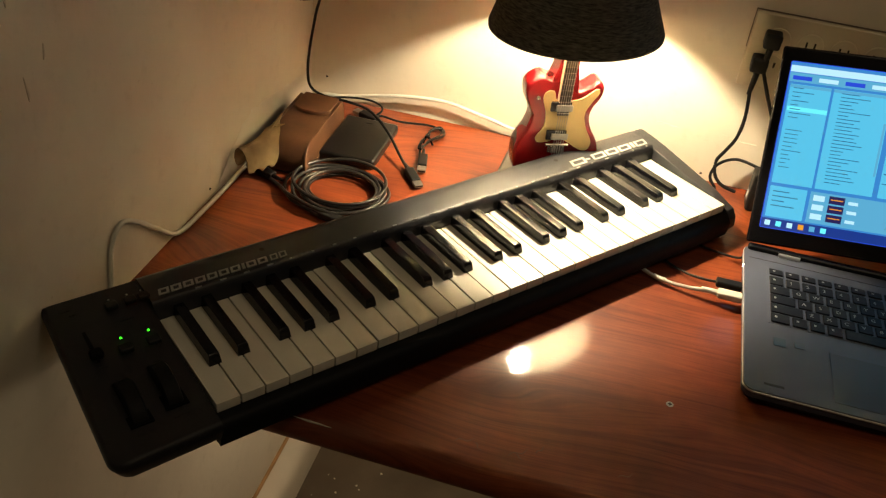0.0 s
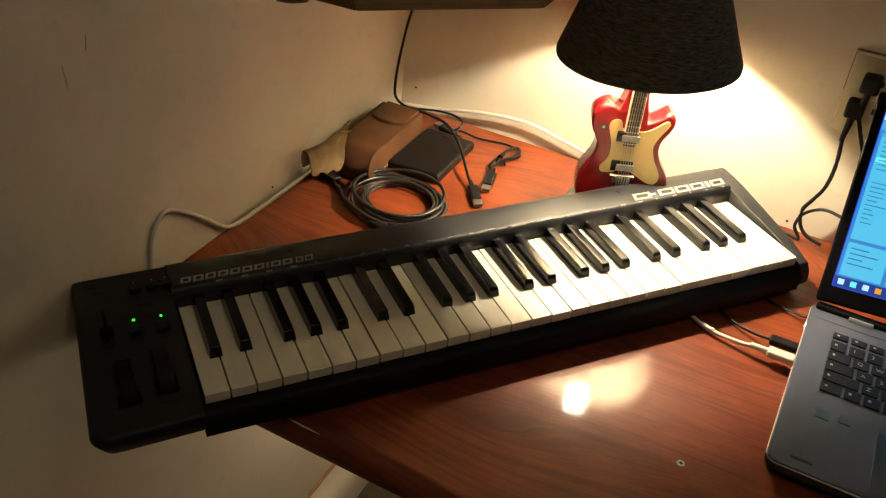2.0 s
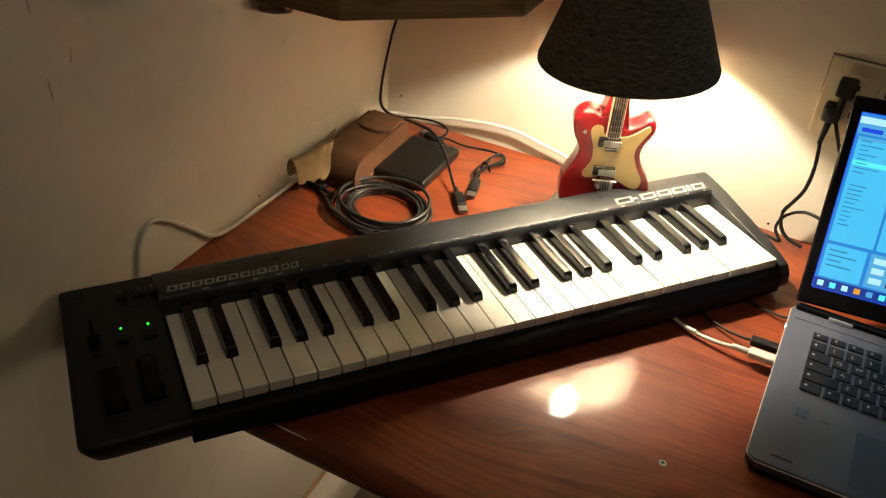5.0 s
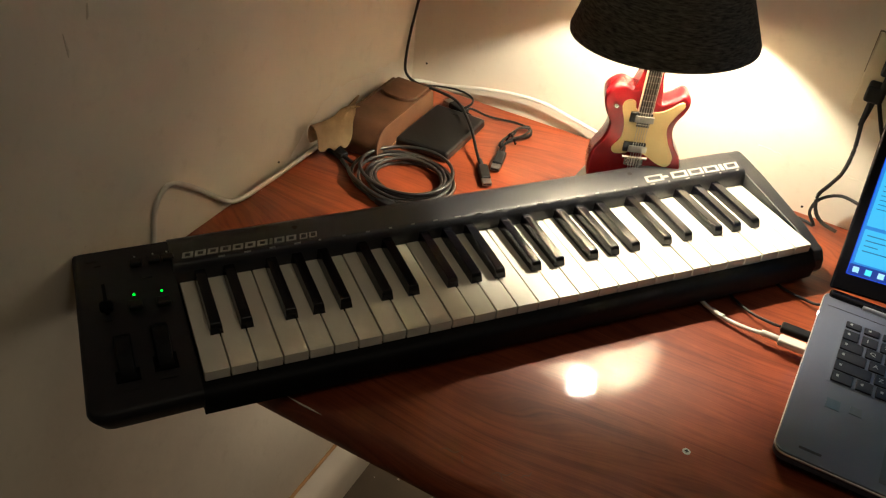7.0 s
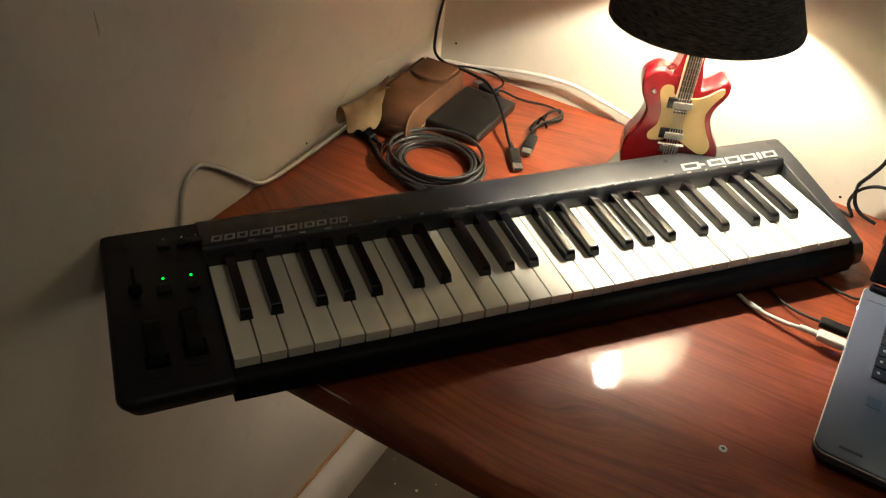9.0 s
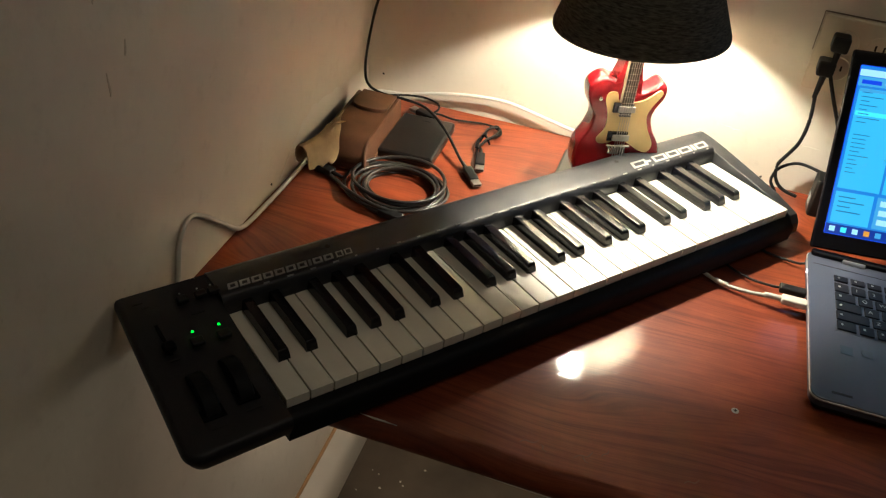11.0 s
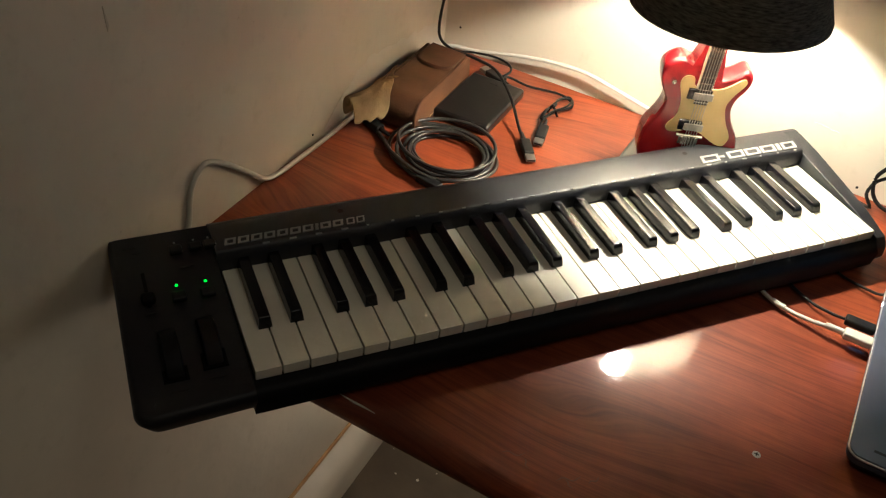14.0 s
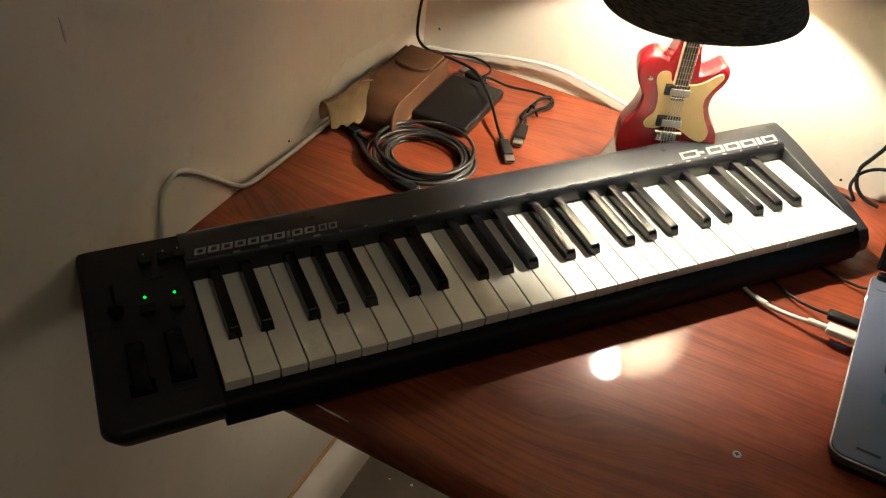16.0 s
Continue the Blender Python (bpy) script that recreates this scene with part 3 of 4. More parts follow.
    for i in range(12):
        wd = 0.0036 if i == 7 else 0.0086 if i >= 10 else 0.0108
        open_block(u, u + wd - 0.0006, 0.1375, 0.1462, PRINTDIM, 0.0019 if i < 10 else 0.0012, 0.25)
        u += wd + 0.0014 + (0.0015 if i == 9 else 0.0)
    u = 0.541
    for wd in (0.026, 0.0085, 0.024, 0.022, 0.022, 0.0065, 0.021):
        if wd == 0.0085:
            part("mark_block", box(u, u + wd - 0.002, 0.1405, 0.1440, 0.0693, 0.07045), PRINT, deck)
        else:
            open_block(u, u + wd - 0.0014, 0.1362, 0.1486, PRINT, 0.0026, 0.3)
        u += wd + 0.0012
    for i in range(26):
        u = 0.040 + i * 0.0252
        part("legend_bar", box(u, u + rnd.uniform(0.002, 0.007), 0.1326, 0.1338, 0.0680, 0.0692 + rnd.uniform(0, 0.0002)), LEGEND, deck)
    for u in (0.1225, 0.5310):
        part("screw_hole", lathe([(0.0, 0.0004), (0.0028, 0.0004), (0.0028, -0.001)], 16, centre=(u, 0.1590, 0.0698)), HOLE, deck)
    return kb


build_keyboard()


# ---- table lamp with a guitar-shaped foot ----
def build_lamp():
    lamp = thing("table_lamp", pose(LAMP.x, LAMP.y, DZ), "lit lamp with red toy guitar stand and black linen shade", "lamp")
    part("base", box(-0.068, 0.068, -0.050, 0.060, 0.0, 0.020, 0.005, 3), GREYBASE, lamp, "grey painted wooden base")
    outline = [(-0.046, 0.178), (-0.056, 0.166), (-0.053, 0.146), (-0.043, 0.126), (-0.047, 0.105), (-0.060, 0.080), (-0.060, 0.050), (-0.043, 0.026), (0.0, 0.018), (0.046, 0.026), (0.067, 0.052), (0.065, 0.082), (0.051, 0.105), (0.044, 0.125), (0.048, 0.143), (0.057, 0.158), (0.057, 0.170), (0.048, 0.176), (0.034, 0.167), (0.020, 0.162), (0.008, 0.170), (-0.010, 0.180), (-0.022, 0.178), (-0.034, 0.182)]
    ring = smooth_loop(outline, 5)
    b = bmesh.new()
    layers = []
    for y, s in ((-0.0165, 0.955), (-0.0175, 0.93), (-0.0145, 0.985), (-0.010, 1.0), (0.010, 1.0), (0.0145, 0.985), (0.0175, 0.93)):
        if y == -0.0165:
            continue
        layers.append([b.verts.new((x * s, y, 0.10 + (z - 0.10) * s)) for x, z in ring])
    for p, q in zip(layers, layers[1:]):
        for j in range(len(ring)):
            b.faces.new((p[j], p[(j + 1) % len(ring)], q[(j + 1) % len(ring)], q[j]))
    b.faces.new(layers[0])
    b.faces.new(layers[-1][::-1])
    bmesh.ops.recalc_face_normals(b, faces=b.faces[:])
    body = part("guitar_body", b, RED, lamp, "glossy red guitar body")
    guard = [(-0.027, 0.162), (-0.031, 0.152), (-0.024, 0.130), (-0.024, 0.110), (-0.033, 0.096), (-0.030, 0.088), (-0.014, 0.089), (-0.004, 0.095), (0.012, 0.090), (0.034, 0.078), (0.047, 0.077), (0.051, 0.090), (0.040, 0.110), (0.034, 0.130), (0.040, 0.146), (0.050, 0.162), (0.045, 0.167), (0.030, 0.156), (0.016, 0.150), (-0.010, 0.150), (-0.016, 0.162)]
    part("pickguard", prism(smooth_loop(guard, 4), -0.0195, -0.0174, "y"), CREAM, body, "cream pickguard")
    heel = prism(smooth_loop([(-0.020, 0.150), (0.016, 0.150), (0.018, 0.172), (0.014, 0.192), (0.010, 0.215), (-0.010, 0.215), (-0.016, 0.192), (-0.022, 0.172)], 4), -0.0160, 0.010, "y")
    part("neck_heel", heel, RED, body)
    neck = part("neck", box(-0.010, 0.010, -0.0215, -0.006, 0.135, 0.285, 0.0015), IVORY, lamp)
    part("fretboard", box(-0.0085, 0.0085, -0.0232, -0.0214, 0.130, 0.285), FRET, neck)
    for i in range(14):
        z = 0.133 + i * 0.0082
        part("fret", box(-0.0088, 0.0088, -0.0238, -0.0231, z, z + 0.0011), CHROME, neck)
    for i in range(5):
        x = -0.0066 + i * 0.0033
        part("string", tube([(x * 1.05, -0.0262, 0.062), (x, -0.0258, 0.14), (x * 0.9, -0.0256, 0.285)], 0.00045, 5, sub=2), STEEL, neck)
    for z in (0.142, 0.100):
        part("pickup_cover", box(-0.019, 0.011, -0.0230, -0.0193, z - 0.007, z + 0.007, 0.001), GLOSSBLACK, body)
        part("pickup", box(-0.012, 0.013, -0.0252, -0.0228, z - 0.0055, z + 0.0035, 0.001), STEEL, body)
    part("bridge_plate", box(-0.013, 0.013, -0.0200, -0.0174, 0.072, 0.086, 0.0008), CHROME, body)
    part("bridge_bar", tube([(-0.0175, -0.0215, 0.0855), (0.0, -0.0215, 0.0855), (0.0165, -0.0215, 0.0855)], 0.0021, 10, sub=2), CHROME, body)
    part("tailpiece", tube([(-0.0215, -0.0205, 0.0610), (0.0, -0.0205, 0.0600), (0.0150, -0.0205, 0.0590)], 0.0018, 10, sub=2), CHROME, body)
    for i in range(5):
        x = -0.0088 + i * 0.0044
        part("saddle", box(x - 0.0015, x + 0.0015, -0.0245, -0.0199, 0.074, 0.085, 0.0006), CHROME, body)
    for x, z in ((-0.022, 0.060), (0.012, 0.054), (-0.040, 0.155), (-0.021, 0.049)):
        part("knob", lathe([(0.0, -0.024), (0.0028, -0.0235), (0.0032, -0.0174)], 16, centre=(x, 0, z), axis="y"), CHROME, body)
    guitar = Matrix.Translation((-0.003, 0, 0)) @ Euler((0, 0, radians(24))).to_matrix().to_4x4() @ Matrix.Diagonal((0.875, 1, 0.945, 1))
    for ob in (body, neck):
        ob.matrix_basis = guitar
    part("socket", lathe([(0.0, 0.270), (0.014, 0.272), (0.017, 0.30), (0.014, 0.350), (0.0, 0.352)], 24, centre=(0.009, -0.013, 0.061)), GLOSSBLACK, lamp)
    # shade: an open linen cone with lining, slightly crooked
    z0, z1, r0, r1, w = 0.229, 0.440, 0.1050, 0.031, 0.0015
    prof = [(r0 + 0.0008, z0), (r0 + 0.0008, z0 + 0.004), (r0 - (r0 - r1) * 0.5, (z0 + z1) / 2), (r1, z1), (r1 - w, z1), (r0 - (r0 - r1) * 0.5 - w, (z0 + z1) / 2), (r0 - w, z0 + 0.004), (r0 - w, z0)]
    own = bmesh.new()
    sides = 72
    rings = [[own.verts.new((r * math.cos(2 * math.pi * j / sides), r * math.sin(2 * math.pi * j / sides), h)) for j in range(sides)] for r, h in prof]
    for i in range(len(rings)):
        p, q = rings[i], rings[(i + 1) % len(rings)]
        for j in range(sides):
            f = own.faces.new((p[j], p[(j + 1) % sides], q[(j + 1) % sides], q[j]))
            f.material_index = 1 if i in (4, 5, 6) else 0
    bmesh.ops.recalc_face_normals(own, faces=own.faces[:])
    tilt = Matrix.Translation((0, 0, z0)) @ Euler((0, radians(-3.0), 0)).to_matrix().to_4x4() @ Matrix.Translation((0, 0, -z0))
    own.transform(tilt)
    part("shade", own, [SHADE, SHADEIN], lamp, "black linen cone shade with pale lining")
    bulb = bmesh.new()
    bmesh.ops.create_icosphere(bulb, subdivisions=2, radius=0.0095)
    bulb.transform(Matrix.Translation((0.010, -0.0150, 0.3090)) @ Matrix.Diagonal((1, 1, 1.6, 1)))
    part("bulb", bulb, BULB, lamp, "lit warm bulb inside the shade")
    part("spoke", box(-0.05, 0.05, -0.001, 0.001, 0.400, 0.402), STEEL, lamp)
    return lamp


build_lamp()


# ---- laptop ----
def build_laptop():
    lap = thing("laptop", pose(0.650, -0.457, DZ), "open silver laptop with a glowing blue screen", "laptop")
    W, D = 0.345, 0.270
    def plan(inset, rad):
        pts = []
        for cx, cy, a0 in ((inset + rad, inset + rad, 180), (W - inset - rad, inset + rad, 270), (W - inset - rad, D - inset - rad, 0), (inset + rad, D - inset - rad, 90)):
            pts += [(cx + rad * math.cos(radians(a0 + 15 * k)), cy + rad * math.sin(radians(a0 + 15 * k))) for k in range(7)]
        return pts

    base = part("base", prism(plan(0.0, 0.012), 0.0095, 0.0205, "z", 0.0012), SILVER, lap, "silver keyboard deck")
    part("underside", prism(plan(0.004, 0.010), 0.003, 0.0096, "z", 0.001), RUBBER, base)
    part("edge_band", prism(plan(-0.0008, 0.0126), 0.0168, 0.0190, "z", 0.0006), SILVEREDGE, base)
    part("deck_seam", box(0.006, W - 0.006, 0.2425, 0.2431, 0.0204, 0.0207), RUBBER, base)
    for x in (0.03, W - 0.03):
        for y in (0.03, D - 0.03):
            part("rubber_foot", box(x - 0.012, x + 0.012, y - 0.004, y + 0.004, 0, 0.0035), RUBBER, base)
    part("key_well", box(0.026, 0.311, 0.118, 0.232, 0.0202, 0.0207), SILVER, base)
    legend = mesh_of("legend_bar", box(-0.0020, 0.0006, -0.0016, 0.0016, 0.0226, 0.02272), PRINT)
    caps = {}
    rows = {1: "ZXCVBNM", 2: "ASDFGHJKL", 3: "QWERTYUIOP", 4: "1234567890"}
    step = 0.0187
    for r, first, mid in ((0, 1.25, 4.6), (1, 2.05, 1.0), (2, 1.65, 1.0), (3, 1.35, 1.0), (4, 1.0, 1.0), (5, 1.0, 1.0)):
        y = 0.1285 + r * 0.0182
        x, c = 0.0315, 0
        while x < 0.308:
            wide = first if c == 0 else mid if (r == 0 and c == 4) else 1.0
            wide = min(wide, (0.3135 - x) / step)
            if wide < 0.4:
                break
            if wide not in caps:
                half = wide * step / 2 - 0.0015
                caps[wide] = mesh_of("key", box(-half, half, -0.0083, 0.0083, 0.0206, 0.0226, 0.0012), KEYCAP, True)
            k = new("key", caps[wide])
            k.parent, k.location = base, (x - 0.004 + wide * step / 2, y, 0)
            if r == 5:
                k.scale = (1, 0.68, 1)
            if r in rows and 0 < c <= len(rows[r]):
                g = new("legend", letter(rows[r][c - 1], 0.0075, PRINT))
                g.parent, g.location = k, (-0.0042, -0.0022, 0.02268)
            elif wide < 3:
                g = new("legend_bar", legend)
                g.parent, g.location = k, (-wide * step / 2 + 0.0075, 0.001, 0)
            x += wide * step
            c += 1
    part("trackpad", box(0.089, 0.201, 0.012, 0.090, 0.0203, 0.0208, 0.0002), TRACKPAD, base)
    part("sticker", box(0.031, 0.044, 0.080, 0.094, 0.0204, 0.0208), STICKBLUE, base, "small blue sticker")
    part("sticker", box(0.053, 0.064, 0.084, 0.095, 0.0204, 0.0208), STICKDARK, base, "small dark sticker")
    part("print_bar", box(0.020, 0.040, 0.0125, 0.0155, 0.0204, 0.0207), RUBBER, base)
    part("power_light", box(-0.0012, 0.0015, 0.223, 0.227, 0.0165, 0.0195), glow("white_light", (1, 0.95, 0.9), 6.0), base)
    part("hinge", lathe([(0.0, 0.028), (0.006, 0.028), (0.006, 0.062), (0.0, 0.062)], 16, centre=(0, D - 0.003, 0.0195), axis="x"), GLOSSBLACK, base)
    part("hinge", lathe([(0.0, W - 0.062), (0.006, W - 0.062), (0.006, W - 0.028), (0.0, W - 0.028)], 16, centre=(0, D - 0.003, 0.0195), axis="x"), GLOSSBLACK, base)
    part("hinge_cover", box(0.004, W - 0.004, D - 0.011, D - 0.001, 0.018, 0.0265, 0.003, 3), GLOSSBLACK, base)
    part("hinge_tab", box(0.040, 0.066, D - 0.0135, D - 0.0105, 0.0200, 0.0250, 0.001), SILVEREDGE, base)
    # lid: local x across, z up along the screen, tilted back
    lid = part("lid", box(0.009, W, 0.0, 0.007, 0.006, 0.247, 0.003, 3), GLOSSBLACK, lap, "black screen bezel")
    lid.matrix_basis = pose(-0.0075, D - 0.002, 0.0185, -29, -4, 0)
    scr = {}

    def pane(name, x0, x1, z0, z1, mat, d=0.0006):
        z0, z1 = (0.027 + (z - 0.018) * 0.971 for z in (z0, z1))
        ob = part(name, box(x0, x1, -d, 0.001, z0, z1), mat, lid)
        return ob

    def lit(name, c, s=1.0):
        if name not in scr:
            scr[name] = glow(name, c, s)
        return scr[name]

    X0, X1, Z0, Z1 = 0.0215, W - 0.013, 0.018, 0.226
    pane("display", X0, X1, Z0, Z1, lit("screen_blue", (0.03, 0.24, 0.68), 1.0), 0.0004)
    for x0, x1, z0, z1 in ((X0 - 0.0010, X0, Z0, Z1), (X0, X1, Z1, Z1 + 0.0010), (X0, X1, Z0 - 0.0010, Z0)):
        pane("window_border", x0, x1, z0, z1, lit("screen_border", (0.015, 0.07, 0.75), 1.0))
    for x0, x1 in ((X0 + 0.003, X0 + 0.050), (X0 + 0.053, X0 + 0.118), (X0 + 0.124, X1 - 0.003)):
        pane("panel_header", x0, x1, Z1 - 0.031, Z1 - 0.0275, lit("screen_mid", (0.09, 0.42, 0.72), 1.0), 0.0008)
    for k in range(6):
        pane("tool_button", X0 + 0.004 + 0.03 * k, X0 + 0.026 + 0.03 * k, Z1 - 0.0215, Z1 - 0.0165, lit("screen_white", (0.45, 0.80, 1.0), 1.1) if k % 2 else lit("screen_border", (0.015, 0.07, 0.75)), 0.0008)
    pane("scroll_bar", X0 + 0.1145, X0 + 0.117, 0.100, 0.165, lit("screen_mid", (0, 0, 0)), 0.0009)
    pane("title_bar", X0, X1, Z1 - 0.012, Z1 - 0.004, lit("screen_white", (0.45, 0.80, 1.0), 1.1))
    pane("tool_bar", X0, X1, Z1 - 0.024, Z1 - 0.013, lit("screen_mid", (0.09, 0.42, 0.72), 1.0))
    pane("list_panel", X0 + 0.003, X0 + 0.050, 0.075, Z1 - 0.027, lit("screen_cyan", (0.08, 0.56, 0.90), 1.0))
    pane("list_panel", X0 + 0.053, X0 + 0.118, 0.075, Z1 - 0.027, lit("screen_cyan", (0, 0, 0)))
    pane("list_panel", X0 + 0.124, X1 - 0.003, 0.075, Z1 - 0.027, lit("screen_cyan", (0, 0, 0)))
    pane("list_panel", X0 + 0.003, X0 + 0.046, 0.032, 0.071, lit("screen_cyan", (0, 0, 0)))
    pane("device_panel", X0 + 0.050, X1 - 0.003, 0.032, 0.071, lit("screen_mid", (0, 0, 0)))
    pane("highlight_row", X0 + 0.004, X0 + 0.050, 0.166, 0.1715, lit("screen_bright", (0.12, 0.85, 1.0), 1.1), 0.0008)
    rnd = random.Random(8)
    dark = lit("screen_dark", (0.015, 0.17, 0.42), 0.8)
    for col, n, xa, xb in ((0, 20, X0 + 0.007, X0 + 0.032), (1, 26, X0 + 0.062, X0 + 0.098)):
        for i in range(n):
            z = 0.194 - i * (0.0052 if col == 0 else 0.0044)
            if z > 0.079 and not (col == 0 and i in (8, 9)):
                pane("text_bar", xa, xa + rnd.uniform(0.3, 1.0) * (xb - xa), z, z + 0.0009, dark, 0.0009)
    for i in range(9):
        z = 0.188 - i * 0.012
        pane("track_line", X0 + 0.126, X1 - 0.006, z, z + 0.0012, dark, 0.0009)
    pane("clip_block", X0 + 0.134, X0 + 0.190, 0.184, 0.1885, lit("screen_violet", (0.20, 0.10, 0.75), 1.0), 0.001)
    for i in range(3):
        z = 0.036 + i * 0.0115
        pane("device_view", X0 + 0.072, X0 + 0.090, z, z + 0.0095, lit("screen_black", (0.02, 0.015, 0.10), 1.0), 0.0009)
        pane("curve", X0 + 0.074, X0 + 0.088, z + 0.0045, z + 0.0058, lit("screen_orange", (0.85, 0.35, 0.03), 1.0), 0.0011)
        pane("device_knob", X0 + 0.054, X0 + 0.067, z + 0.001, z + 0.008, lit("screen_white", (0, 0, 0)), 0.0009)
        pane("device_knob", X0 + 0.094, X0 + 0.105, z + 0.002, z + 0.006, lit("screen_white", (0, 0, 0)), 0.0009)
    for i in range(4):
        z = 0.064 - i * 0.006
        pane("text_bar", X0 + 0.007, X0 + 0.007 + rnd.uniform(0.012, 0.032), z, z + 0.0012, dark, 0.0009)
    pane("task_bar", X0, X1, Z0, 0.030, lit("screen_navy", (0.008, 0.04, 0.28), 1.0), 0.0007)
    for i, c in enumerate(("screen_white", "screen_bright", "screen_white", "screen_orange", "screen_mid", "screen_bright")):
        x = X0 + 0.004 + i * 0.013
        pane("task_icon", x, x + 0.0065, Z0 + 0.003, Z0 + 0.0095, scr[c], 0.001)
    return lap


build_laptop()


# ---- things on the desk ----
def build_case():
    case = thing("leather_case", pose(0.048, -0.154, DZ, 0, 0, 4), "brown leather camera case with a closed flap", "case")
    H, Y0, Y1, R, B = 0.0405, -0.088, 0.076, 0.030, 0.007

    def profile(grow):
        pts = [(Y1 + grow, 0.0), (Y1 + grow, H - B)]
        pts += [(Y1 - B + (B + grow) * math.cos(a), H - B + (B + grow) * math.sin(a)) for a in (radians(15 * k) for k in range(1, 7))]
        pts += [(Y0 + R - (R + grow) * math.sin(a), H - R + (R + grow) * math.cos(a)) for a in (radians(10 * k) for k in range(10))]
        pts += [(Y0 - grow, 0.004), (Y0 + 0.004 - grow, 0.0)]
        return pts

    def sag(bm):
        for v in bm.verts:
            k = v.co.z / H
            v.co.x *= 1.0 - 0.12 * k
            v.co.z *= 1.0 - 0.07 * max(0.0, v.co.x) / 0.033 + 0.025 * math.sin(38 * v.co.y + 1) * k
            v.co.x += 0.0012 * math.sin(30 * v.co.y) * k
        return bm

    part("body", sag(prism(profile(0.0), -0.034, 0.031, "x", 0.002)), LEATHER, case)
    part("side_panel", sag(prism(profile(0.0014), 0.0305, 0.0345, "x", 0.0012)), LEATHER, case)
    part("side_panel", sag(prism(profile(0.0014), -0.0375, -0.0335, "x", 0.0012)), LEATHER, case)
    lip = [(0.0285, 0.074), (-0.0295, 0.074), (-0.0295, 0.030)] + [(-0.0005 - 0.029 * math.cos(radians(15 * k)), 0.030 - 0.016 * math.sin(radians(15 * k))) for k in range(1, 12)] + [(0.0285, 0.030)]
    part("flap", sag(prism(lip, H - 0.002, H + 0.0032, "z", 0.001)), LEATHER, case)
    stitch = mesh_of("stitch", box(-0.0004, 0.0004, -0.0018, 0.0018, -0.0004, 0.0004), SUEDE)
    for k in range(22):
        st = new("stitch", stitch)
        st.parent, st.location = case, (0.0348 - 0.0012 * math.sin(k), -0.050 + k * 0.0055, 0.0080)
    return case


def build_drive():
    hd = thing("hard_drive", pose(0.120, -0.128, DZ, 0, 0, 2), "black portable hard drive lying on the desk", "hard drive")
    body = part("body", box(-0.0395, 0.0395, -0.060, 0.060, 0.0, 0.015, 0.0045, 3), DRIVE, hd)
    part("port", box(-0.008, 0.008, 0.0575, 0.0590, 0.004, 0.010), STEEL, body)
    part("top_mark", box(-0.006, 0.006, 0.042, 0.0440, 0.0158, 0.01615), DECK, body)
    return hd


def usb_plug(parent, at, yaw, mat, pitch=0):
    m = pose(*at, pitch, 0, yaw)
    sh = box(-0.0065, 0.0065, -0.008, 0.024, -0.0045, 0.0045, 0.0018)
    sh.transform(m)
    body = part("plug", sh, mat, parent)
    tip = box(-0.006, 0.006, -0.020, -0.008, -0.0023, 0.0023, 0.0004)
    tip.transform(m)
    part("connector", tip, STEEL, body, "bare metal connector")
    hole = box(-0.0048, 0.0048, -0.0203, -0.0195, -0.0012, 0.0012)
    hole.transform(m)
    part("connector_slot", hole, HOLE, body)
    rel = tube([m @ Vector((0, 0.023, 0)), m @ Vector((0, 0.032, 0)), m @ Vector((0, 0.041, 0.0005))], 0.0034, 8, taper=lambda t: 1.0 - 0.45 * t)
    part("strain_relief", rel, mat, body)


